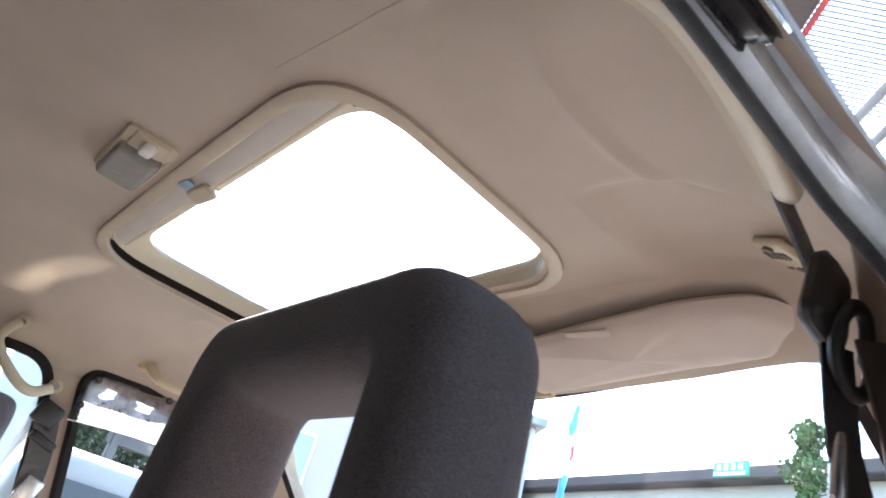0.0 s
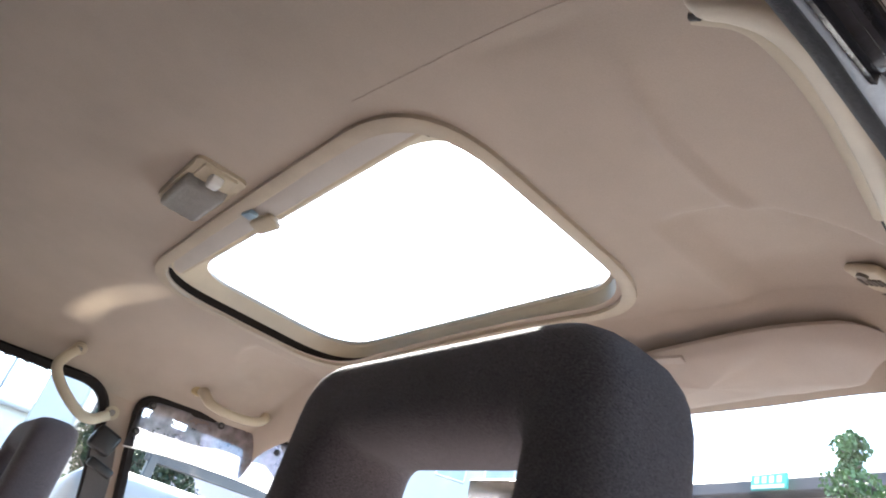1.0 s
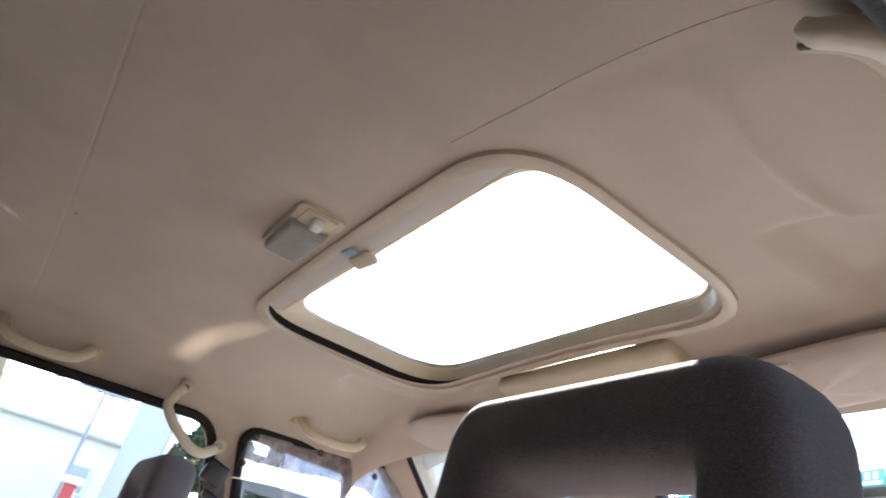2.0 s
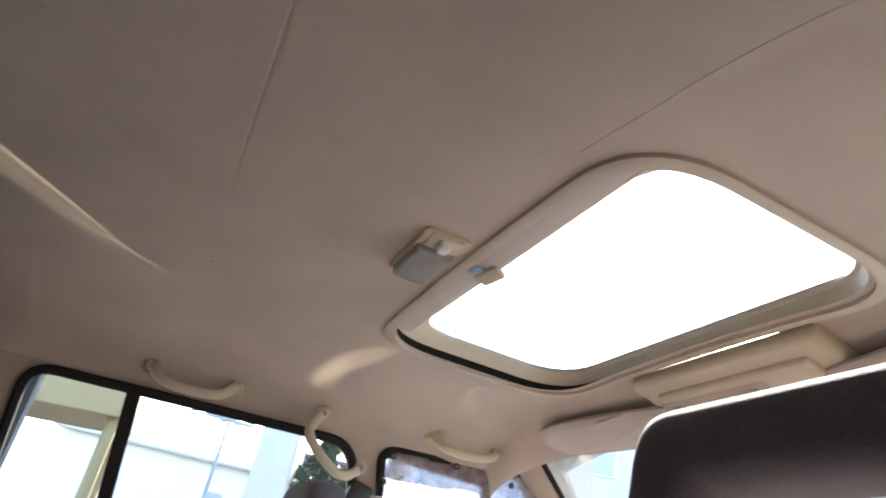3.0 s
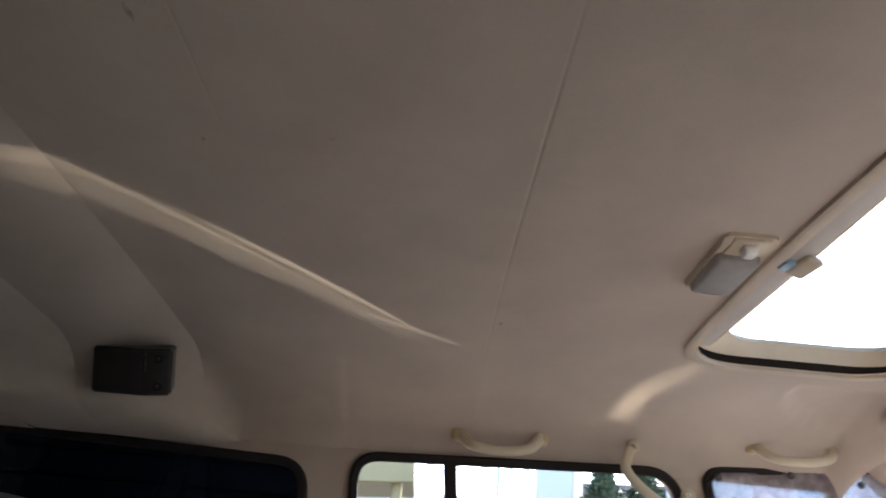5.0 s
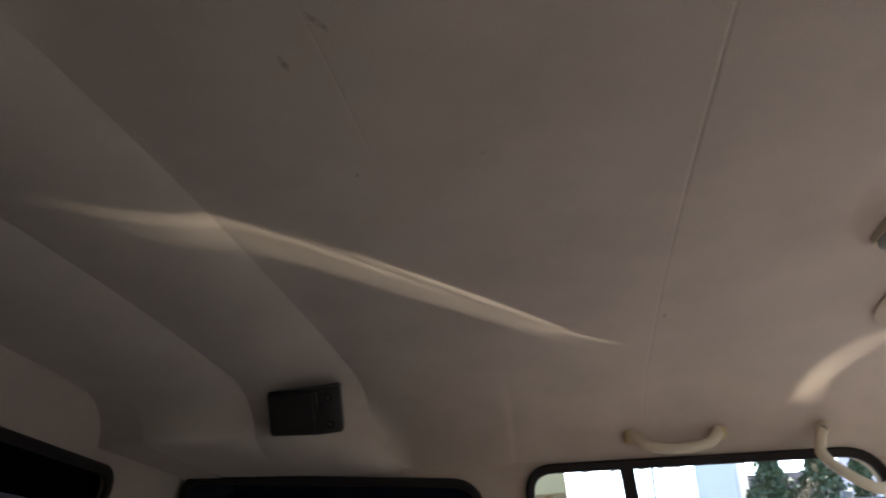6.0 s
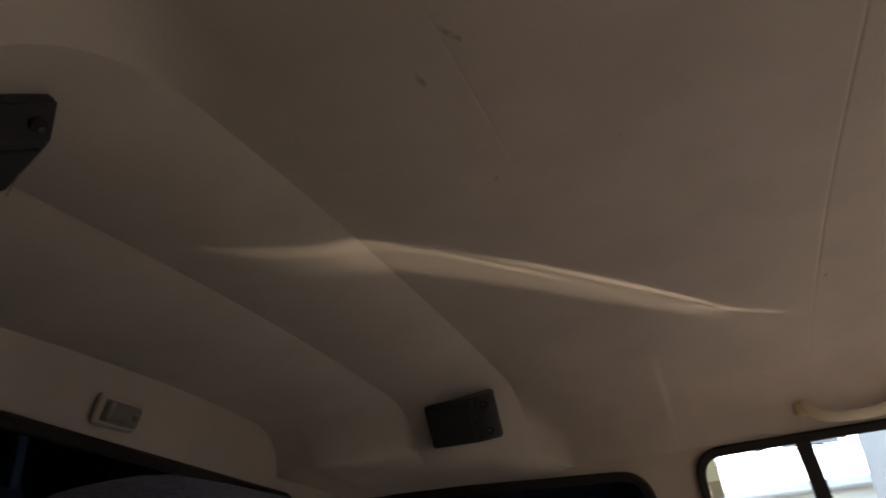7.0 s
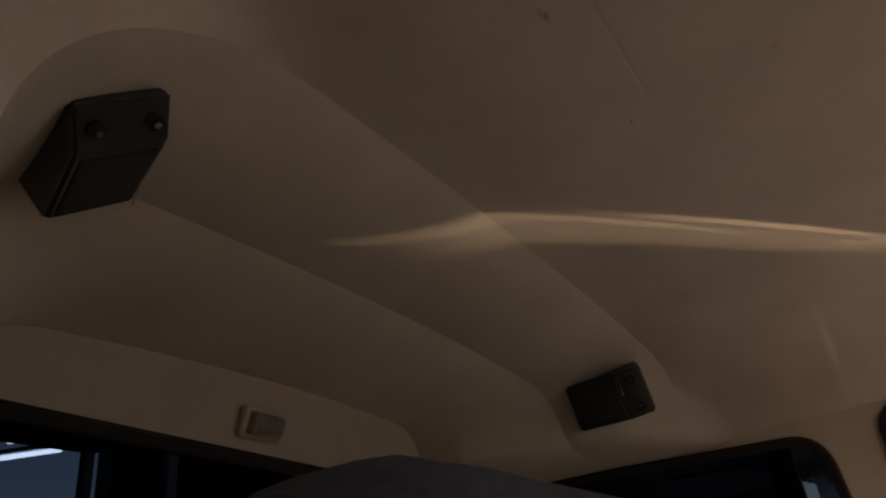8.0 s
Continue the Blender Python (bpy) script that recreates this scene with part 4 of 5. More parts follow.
def build_belt(name, pts, label):
    root = thing(name, Matrix.Translation(pts[0]), label, "seat belt", group="seat belts")
    inv = root.matrix_world.inverted()
    s = -1 if pts[0][0] > 0 else 1
    b = box(0.022, 0.050, 0.046, 0.008, Matrix.Translation(pts[0]) @ pose(0, 0, 0, -16), 3)
    b.transform(inv)
    part("anchor_cover", b, M_BLACKPL, root, "black anchor cover")
    b = sweep(smooth_path([Vector(q) for q in pts], 4), [(-0.022, -0.001), (0.022, -0.001), (0.022, 0.001), (-0.022, 0.001)], up=(s, 0, 0))
    b.transform(inv)
    part("webbing", b, M_BELT, root)
    p = Vector(pts[1])
    b = box(0.014, 0.054, 0.018, 0.005, Matrix.Translation(p) @ pose(0, 0, 0, -16), 3)
    b.transform(inv)
    part("guide_loop", b, M_BLACKPL, root, "black guide loop")
    q = Vector(pts[2])
    b = box(0.010, 0.036, 0.050, 0.004, Matrix.Translation(q + Vector((s * 0.008, 0, 0))) @ pose(0, 0, 0, -16), 3)
    b.transform(inv)
    part("tongue", b, M_CHROME, root, "steel belt tongue")
    return root


build_belt("seat_belt", [(-0.712, 0.137, 1.635), (-0.712, 0.152, 1.588), (-0.715, 0.168, 1.50), (-0.75, 0.20, 1.20), (-0.78, 0.22, 0.70)], "brown seat belt with black anchor on the door pillar")


def build_door_belt():
    root = thing("seat_belt", pose(0.650, 0.280, 1.720), "dark seat belt with a black anchor beside the open doorway", "seat belt", group="seat belts")
    inv = root.matrix_world.inverted()
    b = box(0.022, 0.050, 0.066, 0.013, pose(0.650, 0.280, 1.718, -14), 4, taper=0.86)
    b.transform(inv)
    part("anchor_cover", b, M_BLACKPL, root, "black anchor cover")
    loop = [Vector((0.664 + 0.004 * math.sin(k * 0.35), 0.287 + 0.017 * math.cos(k * math.pi / 12), 1.682 + 0.030 * math.sin(k * math.pi / 12))) for k in range(24)]
    b = sweep(loop, oval(0.0058, 0.0050, 10), closed=True, up=(1, 0, 0))
    b.transform(inv)
    part("guide_loop", b, M_BLACKPL, root, "black guide loop")
    front = smooth_path([(0.657, 0.279, 1.682), (0.658, 0.280, 1.655), (0.660, 0.281, 1.625), (0.664, 0.287, 1.590), (0.700, 0.320, 1.40), (0.770, 0.36, 0.70)], 6)
    b = sweep(front, [(-0.012, -0.001), (0.012, -0.001), (0.012, 0.001), (-0.012, 0.001)], up=(1, -0.5, 0))
    b.transform(inv)
    part("webbing", b, M_BELT_DARK, root)
    back = smooth_path([(0.672, 0.292, 1.690), (0.676, 0.303, 1.655), (0.684, 0.318, 1.60), (0.72, 0.345, 1.40), (0.785, 0.38, 0.70)], 6)
    b = sweep(back, [(-0.016, -0.001), (0.016, -0.001), (0.016, 0.001), (-0.016, 0.001)], up=(1, -0.2, 0))
    b.transform(inv)
    part("rear_webbing", b, M_BELT, root)
    b = box(0.010, 0.026, 0.046, 0.004, pose(0.656, 0.285, 1.603, -10, 0, 20), 3)
    b.transform(inv)
    part("tongue", b, M_CHROME, root, "steel belt tongue")
    return root


BELT_R = build_door_belt()
slide = sweep([Vector((0.628, 0.250, 1.800)), Vector((0.637, 0.266, 1.765)), Vector((0.648, 0.292, 1.715))], oval(0.009, 0.004, 8, 0.6), up=(1, 0, 0))
slide.transform(BELT_R.matrix_world.inverted())
part("slide_rail", slide, M_DARKGREY, BELT_R, "ribbed grey slide rail")


def build_mirror():
    root = thing("rear_view_mirror", pose(-0.13, 0.66, 1.735), "black rear-view mirror on a stalk from the windscreen", "mirror")
    part("housing", box(0.22, 0.030, 0.062, 0.012, pose(0, 0, -0.02, 10), 4), M_BLACKPL, root)
    part("mirror_glass", box(0.20, 0.004, 0.050, 0.002, pose(0, -0.016, -0.02, 10)), M_CHROME, root)
    part("stalk", cylinder(0.008, 0.10, pose(0, 0.02, 0.03, 25), seg=12), M_BLACKPL, root)
    return root


build_mirror()


def build_pillar():
    b = sweep([Vector((0.668, 0.335, 1.80)), Vector((0.672, 0.350, 1.72)), Vector((0.690, 0.370, 1.50)), Vector((0.745, 0.40, 1.10)), Vector((0.775, 0.42, 0.45))], rounded([(-0.045, -0.012), (0.045, -0.012), (0.045, 0.012), (-0.045, 0.012)], 0.008, 4), up=(1, 0, 0))
    tagged(part("pillar_trim", b, M_PANEL), "cream plastic trim on the door pillar", "pillar trim", kind="structure")


build_pillar()


# ---- the open right rear doorway ----
def build_doorway():
    corners, radii = RIGHT_DOORWAY
    loop = dense(rounded(corners, radii, 8), 0.05)
    pts = [right_place(*q) for q in loop]
    b = sweep([p + Vector((0.002, 0, 0)) for p in shrink3(pts)], oval(0.0036, 0.0046, 10), closed=True, up=(1, 0, 0))
    tagged(part("trim", b, M_STRIP), "black fuzzy weatherstrip round the open doorway", "weatherstrip", kind="structure")
    # painted body flange outside the weatherstrip
    b = bmesh.new()
    n = len(loop)
    rows = []
    for off, dx in ((0.002, 0.006), (-0.001, 0.014), (-0.004, 0.0175), (-0.0065, 0.018), (-0.0085, 0.0205), (-0.0125, 0.0235), (-0.015, 0.0245), (-0.018, 0.032), (-0.0195, 0.041), (-0.023, 0.044), (-0.030, 0.040), (-0.040, 0.020), (-0.052, 0.006), (-0.10, 0.004)):
        rows.append([b.verts.new(right_place(*q) + Vector((dx, 0, 0))) for q in shrink(loop, off)])
    for r1, r2 in zip(rows, rows[1:]):
        for i in range(n):
            b.faces.new((r1[i], r1[(i + 1) % n], r2[(i + 1) % n], r2[i]))
    tagged(part("door_frame", b, M_FRAME), "grey painted steel door frame round the doorway", "door frame", kind="structure")


def build_gutter():
    """The dark drip channel behind the weatherstrip with its bright bead."""
    line = smooth_path([(0.698, -0.60, 1.768), (0.698, -0.20, 1.768), (0.699, 0.06, 1.767), (0.697, 0.100, 1.772)], 6)
    b = sweep(line, [(-0.013, 0.004), (-0.013, -0.005), (-0.010, -0.006), (-0.008, 0.0), (-0.002, 0.0), (0.0, -0.004), (0.003, -0.004), (0.005, 0.0), (0.008, -0.003), (0.010, 0.004)])
    tagged(part("trim", b, M_GUTTER), "glossy black drip channel over the open doorway", "drip channel", kind="structure")
    b = sweep([p + Vector((0.0115, 0, 0.0)) for p in line], oval(0.0016, 0.0022, 10))
    tagged(part("trim", b, M_CHROME), "thin bright metal bead along the drip channel", "metal bead", kind="structure")


def shrink3(pts):
    c = sum(pts, Vector()) / len(pts)
    return [p + (c - p).normalized() * 0.004 for p in pts]


build_doorway()
build_gutter()


def build_open_door():
    """The rear door, swung open on its front hinges; unseen, added to block light from front right."""
    root = thing("car_door", pose(0.785, 0.275, 0.50, 0, 0, -32), "grey open rear car door with beige trim and clear glass", "car door")
    part("panel", box(0.84, 0.07, 0.66, 0.025, pose(0.43, 0.035, 0.33), 3), M_PAINT, root)
    part("inner_trim", box(0.80, 0.02, 0.60, 0.009, pose(0.43, -0.008, 0.33), 2), M_PANEL, root, "beige inner trim panel")
    part("armrest", box(0.36, 0.05, 0.05, 0.018, pose(0.45, -0.035, 0.36), 3), M_TRIM, root)
    outer = rounded([(0.02, 0.64), (0.85, 0.64), (0.80, 1.215), (0.10, 1.245)], [0.01, 0.01, 0.07, 0.06], 6)
    inner = rounded([(0.07, 0.67), (0.80, 0.67), (0.755, 1.175), (0.145, 1.20)], [0.01, 0.01, 0.05, 0.045], 6)
    part("window_frame", sheet(outer, [inner], lambda u, v: Vector((u, 0.02, v)), 0.03, (0, 1, 0)), M_PAINT, root, smooth=False)
    part("pane", sheet(shrink(inner, -0.005), [], lambda u, v: Vector((u, 0.033, v)), 0.004, (0, 1, 0)), M_GLASS, root, smooth=False).visible_shadow = False
    for z in (0.12, 0.52):
        part("hinge", box(0.06, 0.03, 0.07, 0.006, pose(-0.01, 0.03, z), 2), M_DARKGREY, root)
    return root


build_open_door()


# ---- front door sun screen ----
def build_sun_screen():
    root = thing("sun_screen", pose(-0.71, 0.3, 1.70), "thin grey mesh sun screen hung inside the front door window", "sun screen")
    inv = root.matrix_world.inverted()
    b = bmesh.new()
    cols, prev = 30, None
    for i in range(cols + 1):
        t = i / cols
        y = 0.172 + 0.400 * t
        top = 1.736 + 0.034 * t - 0.040 * max(0.0, (t - 0.80) / 0.20) ** 2 - 0.02 * max(0.0, 1 - t / 0.06)
        low = 1.639 + 0.045 * t * (1 - t) + 0.010 * t
        row = []
        for j in range(9):
            z = top + (low - top) * j / 8
            row.append(b.verts.new((-0.712 + 0.003 * math.sin(23 * y + 31 * z) + 0.002 * math.sin(61 * y - 40 * z), y, z)))
        if prev:
            for j in range(8):
                b.faces.new((prev[j], prev[j + 1], row[j + 1], row[j]))
        prev = row
    b.transform(inv)
    part("mesh_cloth", b, M_SCREEN, root).visible_shadow = False
    low = [(-0.710, 0.172 + 0.400 * t, 1.639 + 0.045 * t * (1 - t) + 0.010 * t) for t in lin(0, 1, 24)]
    b = sweep([Vector(q) for q in low], oval(0.0014, 0.0014, 6), up=(1, 0, 0))
    b.transform(inv)
    part("hem_wire", b, M_WHITEPL, root, "white hem wire")
    for y, z in ((0.190, 1.728), (0.338, 1.744), (0.480, 1.738), (0.182, 1.672)):
        b = cylinder(0.0075, 0.003, pose(-0.707, y, z, 0, 90, 0), seg=18, bevel=0.001)
        b.transform(inv)
        cup = part("suction_cup", b, M_BLACKPL, root, "black suction cup")
        b = cylinder(0.003, 0.010, pose(-0.703, y, z, 0, 90, 0), seg=12, bevel=0.001)
        b.transform(inv)
        part("knob", b, M_DARKGREY, cup)
    return root


build_sun_screen()


# ---- outside ----
def build_ground():
    b = bmesh.new()
    bmesh.ops.create_grid(b, x_segments=2, y_segments=2, size=400)
    return tagged(part("ground", b, M_ASPHALT, smooth=False), "grey asphalt yard", "ground", kind="structure")


def facade(name, p, q, height, thick, mat, label, category, rows=(), roof=None):
    """A building on the line p-q: wall, roof edge, and windows given as (u0, u1, z0, z1)."""
    p, q = Vector((*p, 0)), Vector((*q, 0))
    d = q - p
    back = Vector((-d.y, d.x, 0)).normalized()
    if back.dot((p + q) / 2) < 0:
        back = -back
    root = thing(name, Matrix.Translation((p + q) / 2), label, category)
    inv = root.matrix_world.inverted()
    m = Matrix.Translation((p + q) / 2 + back * thick / 2 + Vector((0, 0, height / 2))) @ Matrix.Rotation(math.atan2(d.y, d.x), 4, "Z")
    b = box(d.length, thick, height, 0.03, m, 1)
    b.transform(inv)
    part("wall", b, mat, root)
    if roof:
        rh, rmat = roof
        m2 = Matrix.Translation((p + q) / 2 + back * (thick / 2 - 0.15) + Vector((0, 0, height + rh / 2 - 0.02))) @ Matrix.Rotation(math.atan2(d.y, d.x), 4, "Z")
        b = box(d.length + 0.6, thick + 0.6, rh, 0.05, m2, 1)
        b.transform(inv)
        part("roof", b, rmat, root)
    for u0, u1, z0, z1 in rows:
        c = p + d * (u0 + u1) / 2 + Vector((0, 0, (z0 + z1) / 2))
        rot = Matrix.Rotation(math.atan2(d.y, d.x), 4, "Z")
        b = box(d.length * (u1 - u0) + 0.12, 0.10, z1 - z0 + 0.12, 0.02, Matrix.Translation(c - back * 0.02) @ rot, 1)
        b.transform(inv)
        win = part("window", b, M_SIGNW, root)
        b = box(d.length * (u1 - u0), 0.06, z1 - z0, 0.0, Matrix.Translation(c - back * 0.05) @ rot)
        b.transform(inv)
        part("pane", b, M_PALEPANE, win, smooth=False)
    return root


def build_tree(x, y, base, top, radius, seed, n=900, mat=None, label="small green street tree with a loose crown", round_top=False):
    rng = random.Random(seed)
    root = thing("tree", pose(x, y, 0), label, "tree")
    limbs = bmesh.new()
    path = [Vector((0.05 * math.sin(z * 2.1), 0.05 * math.cos(z * 1.7), z)) for z in lin(0, top - 0.2, 12)]
    sweep(path, oval(0.09, 0.09, 8), up=(1, 0, 0), scales=[1.0 - 0.8 * i / 11 for i in range(12)], bm=limbs)
    for k in range(9):
        z = base + (top - base) * (0.05 + 0.09 * k)
        a = k * 2.4
        r = radius * (1 - 0.6 * (z - base) / (top - base)) * 0.8
        sweep([Vector((0, 0, z)), Vector((r * 0.5 * math.cos(a), r * 0.5 * math.sin(a), z + r * 0.25)), Vector((r * math.cos(a), r * math.sin(a), z + r * 0.4))], oval(0.025, 0.025, 6), up=(0, 0, 1), scales=[1, 0.7, 0.3], bm=limbs)
    part("trunk", limbs, M_BARK, root)
    crown = bmesh.new()
    for i in range(n):
        t = rng.random() ** 0.8
        z = base + (top - base) * t
        r = radius * (math.sin(math.pi * min(1.0, 0.18 + 0.82 * t)) ** 0.6 if round_top else (1 - t) ** 0.55) * (0.75 + 0.35 * math.sin(t * 13 + seed)) * math.sqrt(rng.random())
        a = rng.random() * 6.283
        c = Vector((r * math.cos(a), r * math.sin(a), z))
        s = radius * rng.uniform(0.07, 0.16) * (0.35 if n > 4000 else 0.8)
        q = Euler((rng.random() * 6, rng.random() * 6, rng.random() * 6)).to_matrix()
        vs = [crown.verts.new(c + q @ Vector(v) * s) for v in ((-1, -0.5, 0), (0, -0.65, 0.15), (1, 0, 0), (0, 0.65, 0.15), (-1, 0.5, 0))]
        crown.faces.new(vs)
    part("crown", crown, mat or M_LEAF, root, smooth=False)
    return root


def build_outside():
    build_ground()
    # ahead: long low building with a dark roof edge and a green sign
    facade("shop_building", (-22.0, 20.0), (4.0, 14.9), 6.95, 5.0, M_STUCCO, "long beige shop building with a dark roof edge", "building", roof=(0.38, M_ROOFDK))
    root = thing("shop_sign", pose(-8.80, 16.72, 7.12, 0, 0, -11), "green shop sign with white lettering bars", "sign")
    part("board", box(1.05, 0.10, 0.40, 0.02, None, 1), M_GREEN, root)
    for k in range(4):
        part("lettering_bar", box(0.13, 0.02, 0.17, 0.0, pose(-0.33 + k * 0.22, -0.055, 0.04)), M_SIGNW, root, smooth=False)
    part("lower_panel", box(0.95, 0.02, 0.09, 0.0, pose(0, -0.055, -0.13)), M_SIGNW, root, smooth=False)
    build_tree(-4.95, 12.5, 5.1, 6.62, 0.50, 3, 1500, round_top=True)
    # beyond the windscreen's far side: grey block with windows
    facade("office_block", (-23.5, 8.2), (-17.5, 18.5), 9.1, 8.0, M_WHITEWALL, "grey white office block with paired windows", "building",
           rows=[(0.22 + 0.14 * k, 0.30 + 0.14 * k, 6.6, 7.5) for k in range(5)] + [(0.22 + 0.14 * k, 0.30 + 0.14 * k, 3.6, 4.6) for k in range(5)], roof=(0.35, M_STEELGREY))
    root = thing("banner", pose(-16.0, 10.4, 4.1, 0, 0, 60), "small sky blue cloth banner on a post", "banner")
    part("cloth", box(0.75, 0.03, 0.80, 0.01, pose(0, 0, 0.1, 4, 5, 0), 1), M_SKYBLUE, root)
    part("post", cylinder(0.03, 4.3, pose(0.42, 0, -1.95), seg=10), M_STEELGREY, root)
    # beside the car
    facade("tile_building", (-12.8, 4.0), (-11.2, 7.6), 5.4, 4.0, M_PINKWALL, "pinkish tiled house wall with windows", "building", rows=[(0.15, 0.35, 3.2, 4.2), (0.55, 0.75, 3.2, 4.2)], roof=(0.25, M_ROOFDK))
    for k, (hx, hy, hz) in enumerate(((-8.2, 1.75, 3.2), (-8.0, 2.2, 3.35), (-7.9, 2.6, 3.0))):
        build_tree(hx, hy, 0.9, hz, 0.62, 11 + k, 4500, M_HEDGE, "dense dark green hedge shrub")
    root = thing("steel_fence", pose(-5.0, 1.9, 0), "grey painted steel yard fence with posts and rails", "fence")
    for k in range(5):
        part("post", box(0.07, 0.07, 2.25, 0.008, pose(0.20 * (k - 0.4), 1.05 * (k - 0.4), 1.12), 1), M_FENCE_SHADED, root)
    for z in (0.5, 1.35, 2.15):
        part("rail", box(0.06, 4.4, 0.09, 0.008, pose(0.32, 1.68, z, 0, 0, -10.8), 1), M_FENCE_SHADED, root)
    # canopy with posts
    root = thing("yard_canopy", pose(-11.2, -1.6, 0), "tan sheet canopy on steel posts", "canopy")
    part("roof", box(3.6, 2.9, 0.30, 0.03, pose(-1.6, -0.45, 3.28, 4, 0, 0), 1), M_TAN, root)
    part("fascia", box(0.10, 2.9, 0.42, 0.02, pose(0.22, -0.45, 3.15, 4, 0, 0), 1), M_TAN, root)
    for px, py in ((0.0, 0.75), (0.0, -1.6), (-3.0, 0.75), (-3.0, -1.6)):
        part("post", cylinder(0.09, 3.1, pose(px, py, 1.55), seg=12), M_TAN, root)
    facade("white_house", (-20.0, -2.2), (-19.0, 3.4), 3.7, 5.0, M_HOUSE, "low white house under a pale roof", "building", rows=[(0.66, 0.74, 2.4, 3.0)], roof=(0.25, M_SIGNW))
    facade("white_block", (-8.25, 0.92), (-8.05, 1.36), 7.0, 0.5, M_WHITEWALL, "tall narrow white wall pier", "building")
    root = thing("utility_pole", pose(-13.15, 0.95, 0), "thin grey utility pole with crossarm and wires", "utility pole")
    part("pole", cylinder(0.04, 4.1, pose(0, 0, 2.05), r2=0.03, seg=12), M_STEELGREY, root)
    part("crossarm", box(0.06, 0.9, 0.06, 0.005, pose(0, 0, 3.8), 1), M_STEELGREY, root)
    for k, dy in enumerate((-0.4, 0.0, 0.4)):
        b = sweep([Vector((0.04 * t, dy + t, 3.85 - 0.9 * (1 - abs(abs(t) / 10 - 1) ** 2))) for t in lin(-20, 20, 41)], oval(0.012, 0.012, 6), up=(0, 0, 1))
        part("wire", b, M_BLACK, root)
    # flag cloth and pole stand in for a blue balloon-like tube figure
    root = thing("balloon_flag", pose(-8.3, 10.15, 0), "blue and white balloon-like tube figure, built as flag cloth on a pole", "flag")
    def wave(z):
        return Vector((0.08 * math.sin(z * 4.1) + 0.02, 0.05 * math.cos(z * 3.3), z))
    for z0, z1, w, mat in ((5.78, 6.12, 0.17, M_SKYBLUE), (5.55, 5.80, 0.22, M_SKYBLUE), (5.30, 5.57, 0.14, M_SIGNW), (5.02, 5.32, 0.12, M_RED), (4.72, 5.04, 0.15, M_SIGNW), (4.30, 4.74, 0.20, M_SKYBLUE)):
        line = [wave(z) for z in lin(z0, z1, 8)]
        b = sweep(line, [(-w, -0.006), (0, 0.010), (w, -0.006), (w, 0.0), (0, 0.016), (-w, 0.0)], up=(0.5, 0.8, 0.1), scales=[1 + 0.12 * math.sin(9 * z) for z in lin(z0, z1, 8)])
        part("cloth_panel", b, mat, root)
    part("pole", cylinder(0.015, 6.1, pose(-0.12, 0, 3.05), seg=8), M_STEELGREY, root)
    build_tree(-14.8, 3.3, 2.2, 4.6, 0.75, 21, 800)
    facade("hill_house", (-24.5, 4.6), (-22.5, 9.5), 4.6, 6.0, M_STUCCO, "far beige house with a dark roof", "building", roof=(0.7, M_ROOFDK))
    root = thing("red_post", pose(-6.2, 0.42, 0), "red and white painted gate post", "post")
    part("post", box(0.10, 0.10, 1.85, 0.01, pose(0, 0, 0.92), 1), M_RED, root)
    part("cap", box(0.16, 0.16, 0.06, 0.01, pose(0, 0, 1.87), 1), M_SIGNW, root)
    # parked van beside the fence
    root = thing("parked_van", pose(-3.95, 2.0, 0, 0, 0, -8), "white van parked beside the steel fence", "van")
    part("body", box(1.5, 3.2, 0.95, 0.12, pose(0, 0, 0.85), 4), M_WHITEWALL, root)
    part("cabin", box(1.36, 2.3, 0.62, 0.16, pose(0, -0.2, 1.55), 4, taper=0.9), M_WHITEWALL, root)
    part("side_window", box(0.02, 1.7, 0.34, 0.0, pose(0.675, -0.2, 1.52, 0, -6, 0)), M_BLIND, root, smooth=False)
    for wy in (-1.0, 1.0):
        for wx in (-0.68, 0.68):
            wh = part("wheel", cylinder(0.30, 0.18, pose(wx, wy, 0.30, 0, 90, 0), seg=24, bevel=0.03), M_BLACK, root)
            part("rim", cylinder(0.18, 0.19, pose(wx, wy, 0.30, 0, 90, 0), seg=20), M_STEELGREY, wh)


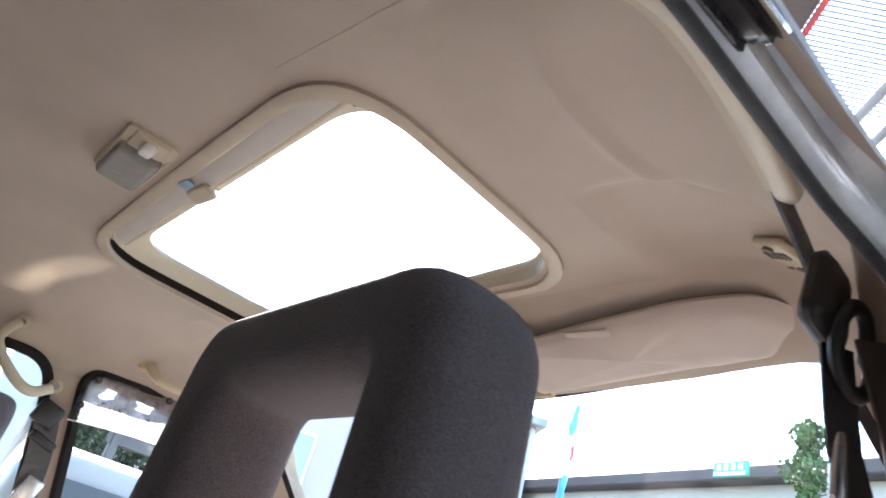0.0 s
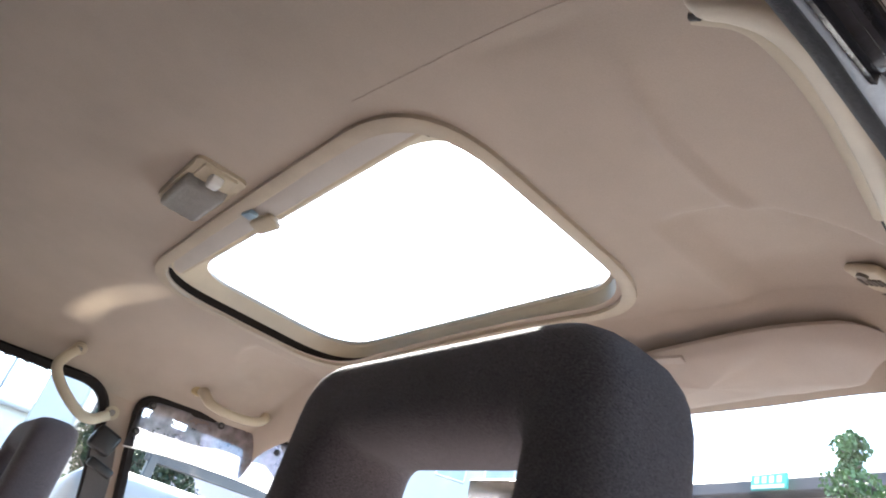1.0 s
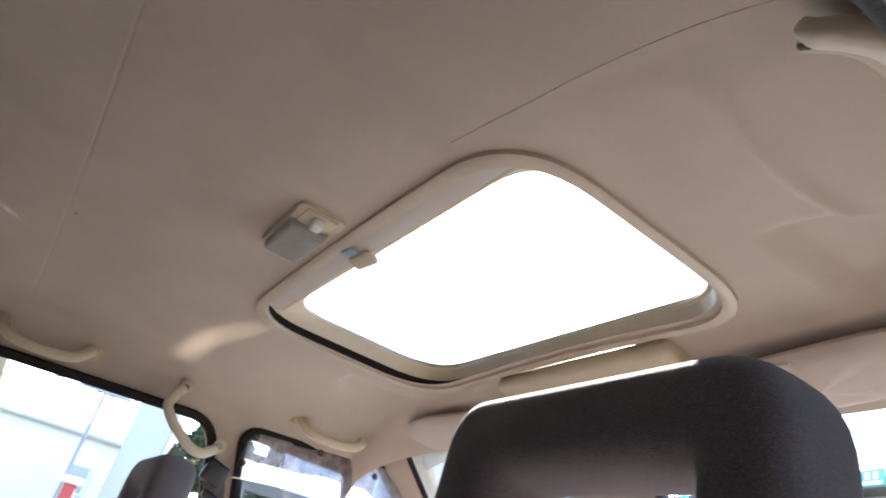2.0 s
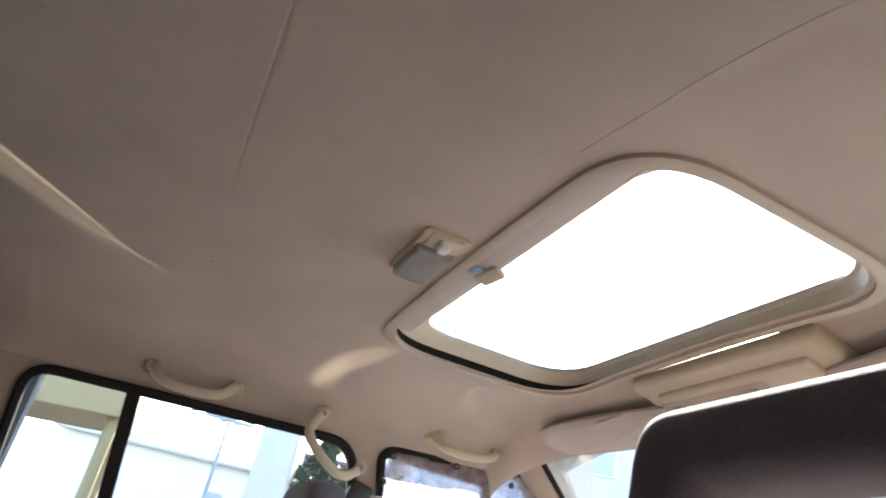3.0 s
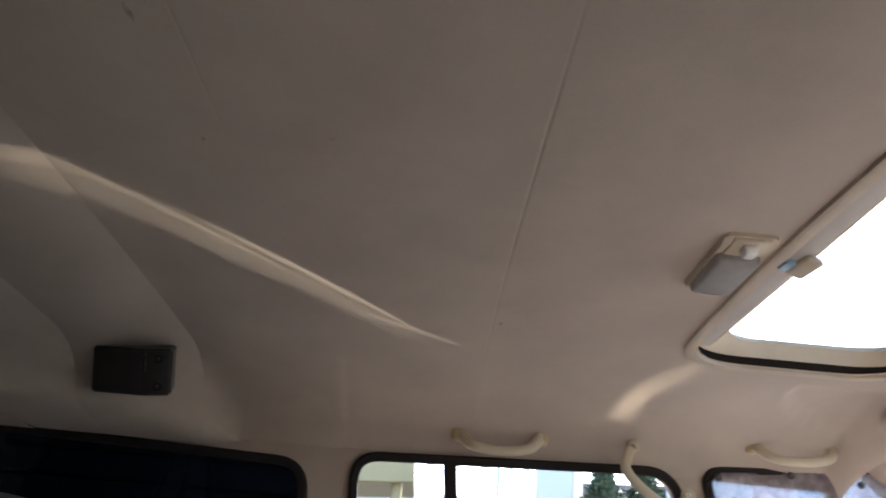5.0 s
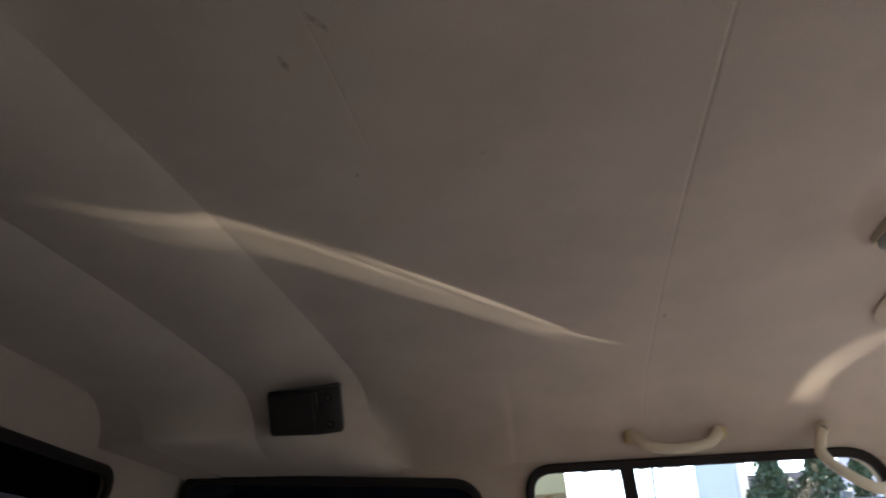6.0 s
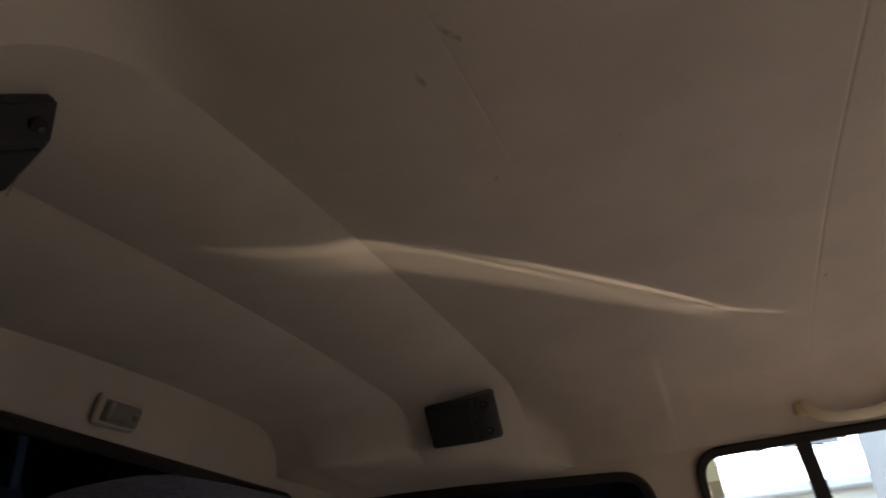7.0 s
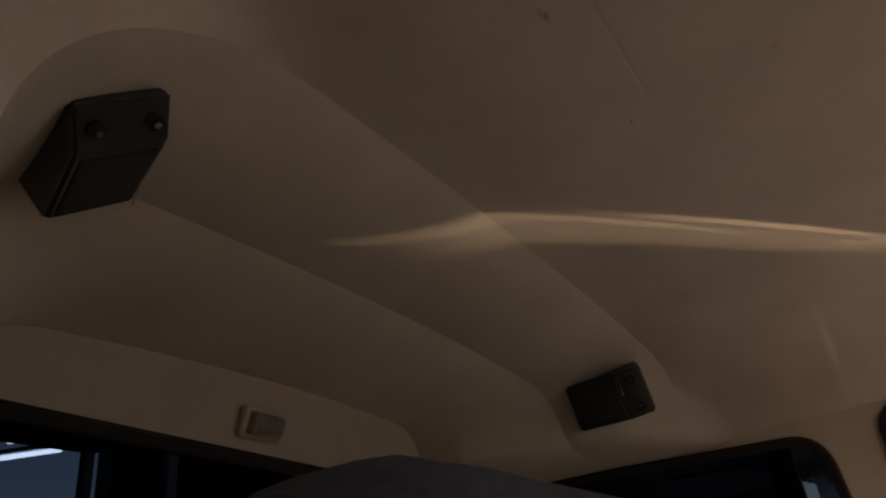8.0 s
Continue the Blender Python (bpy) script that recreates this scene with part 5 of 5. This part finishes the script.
def build_garage():
    """The dark workshop that the car's tail stands in, with unseen parts that block light."""
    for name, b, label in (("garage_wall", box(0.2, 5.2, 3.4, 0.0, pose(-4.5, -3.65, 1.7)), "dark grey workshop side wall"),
                           # right wall: unseen, set close to keep sky light out of the doorway
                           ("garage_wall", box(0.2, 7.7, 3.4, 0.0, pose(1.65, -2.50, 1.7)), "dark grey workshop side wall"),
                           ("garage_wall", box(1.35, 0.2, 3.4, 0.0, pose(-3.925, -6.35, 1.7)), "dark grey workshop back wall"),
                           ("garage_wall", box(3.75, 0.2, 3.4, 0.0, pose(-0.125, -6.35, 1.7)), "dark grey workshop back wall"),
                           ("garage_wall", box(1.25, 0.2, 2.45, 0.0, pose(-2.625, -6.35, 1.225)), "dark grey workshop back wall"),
                           # front edge runs forward, out of view, to shade the ground left of the car
                           ("garage_shade_roof", box(6.35, 6.8, 0.15, 0.0, pose(-1.425, -3.05, 3.47)), "dark sheet workshop roof"),
                           # unseen roof, added only to darken the right doorway
                           ("garage_shade_roof", box(0.50, 6.2, 0.10, 0.0, pose(0.65, -3.30, 2.75), bm=box(0.70, 7.2, 0.10, 0.0, pose(1.25, -2.85, 2.75))), "unseen low dark roof blocking sky light at the right doorway")):
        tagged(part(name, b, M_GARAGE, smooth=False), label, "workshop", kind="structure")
    for x, y, z, yaw in ((-3.15, -1.62, 2.12, 8), (-1.55, -4.3, 2.62, 25), (-1.9, -5.3, 2.75, 25), (0.5, -4.4, 2.8, 0)):
        root = thing("tube_lamp", pose(x, y, z, 0, 0, yaw), "lit fluorescent tube lamp on hangers in the workshop", "lamp", group="workshop tube lamps")
        part("tube", cylinder(0.016, 0.58, pose(0, 0, 0, 90, 0, 0), seg=12), M_TUBE, root, "glowing white tube")
        part("batten", box(0.05, 0.64, 0.03, 0.004, pose(0, 0, 0.035), 1), M_STEELGREY, root)
        for dy in (-0.25, 0.25):
            part("hanger", cylinder(0.004, 3.40 - z - 0.05, pose(0, dy, (3.40 - z) / 2 + 0.025), seg=6), M_BLACK, root)
    # steel racking and a shutter
    root = thing("storage_rack", pose(-0.9, -3.2, 0), "grey steel workshop rack", "rack")
    for dx, dy in ((-0.5, 0), (0.3, 0), (-0.5, -0.6), (0.3, -0.6)):
        part("upright", box(0.05, 0.05, 2.5, 0.004, pose(dx, dy, 1.25), 1), M_SIGNW, root)
    for z in (0.6, 1.3, 2.0, 2.42):
        part("shelf", box(0.9, 0.66, 0.04, 0.004, pose(-0.1, -0.3, z), 1), M_STEELGREY, root)
    root = thing("roller_shutter", pose(-4.36, -2.4, 0), "blue grey roller shutter on the workshop wall", "shutter")
    for k in range(16):
        part("slat", box(0.05, 2.4, 0.17, 0.02, pose(0, 0, 0.10 + 0.18 * k), 1), M_BLIND, root)


def build_net():
    """Shade net over the yard, on a brown beam."""
    root = thing("shade_net_frame", pose(0, 2.7, 4.5), "white shade netting stretched over a dark brown timber beam", "shade net")
    part("beam", box(0.17, 4.2, 0.16, 0.01, pose(0.38, -1.10, 0.08, 0, 0, 50.2), 1), M_ROOFDK, root, "dark red-brown beam")
    part("edge_strip", box(0.025, 4.2, 0.03, 0.004, pose(0.445, -1.02, 0.0, 0, 0, 50.2), 1), M_RED, root, "red edge strip")
    for k in range(64):
        part("strand", box(2.6, 0.010, 0.010, 0.0, pose(-0.35 + 0.034 * k * 0.55, 0.62 - 0.034 * k * 0.85, 0.17 + 0.001 * (k % 3), 0, 0, 49.0)), M_STEELGREY, root, smooth=False)
    for k in range(2):
        part("pipe", cylinder(0.03, 3.2, pose(0.10 + 0.18 * k, 0.05 + 0.10 * k, 0.10, 90, 0, 53), seg=12), M_STEELGREY, root)
    for x, y in ((1.98, -2.42), (1.55, 0.95)):
        part("leg", box(0.12, 0.12, 4.55, 0.01, pose(x, y, -2.22), 1), M_ROOFDK, root)
    part("cross_rail", box(0.10, 3.5, 0.10, 0.01, pose(1.75, -0.70, 0.10, 0, 0, 7), 1), M_ROOFDK, root)


build_outside()
build_garage()
build_net()


# ---- added spot lamps that stand in for reflected sun on the headliner ----
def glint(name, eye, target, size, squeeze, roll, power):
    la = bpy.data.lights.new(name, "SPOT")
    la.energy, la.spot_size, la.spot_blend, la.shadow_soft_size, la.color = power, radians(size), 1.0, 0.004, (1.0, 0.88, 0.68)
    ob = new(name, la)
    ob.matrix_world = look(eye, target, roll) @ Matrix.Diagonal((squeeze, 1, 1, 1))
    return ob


# lamp point in open air; no bumper or mirror is modelled here
GLINT_EYE = (-1.86, 0.89, 1.02)
glint("glint_spot", GLINT_EYE, (-0.212, -0.560, 1.86), 4.5, 0.075, 0, 26)
glint("glint_spot", GLINT_EYE, (-0.129, -0.674, 1.86), 7.2, 0.30, 2, 12)
glint("glint_spot", GLINT_EYE, (0.105, -0.865, 1.84), 3.0, 0.22, 3, 10)
glint("glint_spot", GLINT_EYE, (-0.060, -0.715, 1.86), 4.2, 0.075, -8, 13)
glint("glint_spot", GLINT_EYE, (-0.352, -0.440, 1.86), 3.0, 0.075, 38, 15)
glint("glint_spot", (-1.40, -0.35, 0.70), (-0.53, 0.004, 1.843), 9.5, 0.30, 4, 4.6)
glint("glint_spot", (-1.40, -0.35, 0.70), (-0.605, -0.010, 1.825), 4.5, 0.55, 35, 3.8)
glint("glint_spot", (-0.96, 0.16, 1.02), (-0.70, 0.225, 1.785), 5.0, 0.35, 70, 0.5)
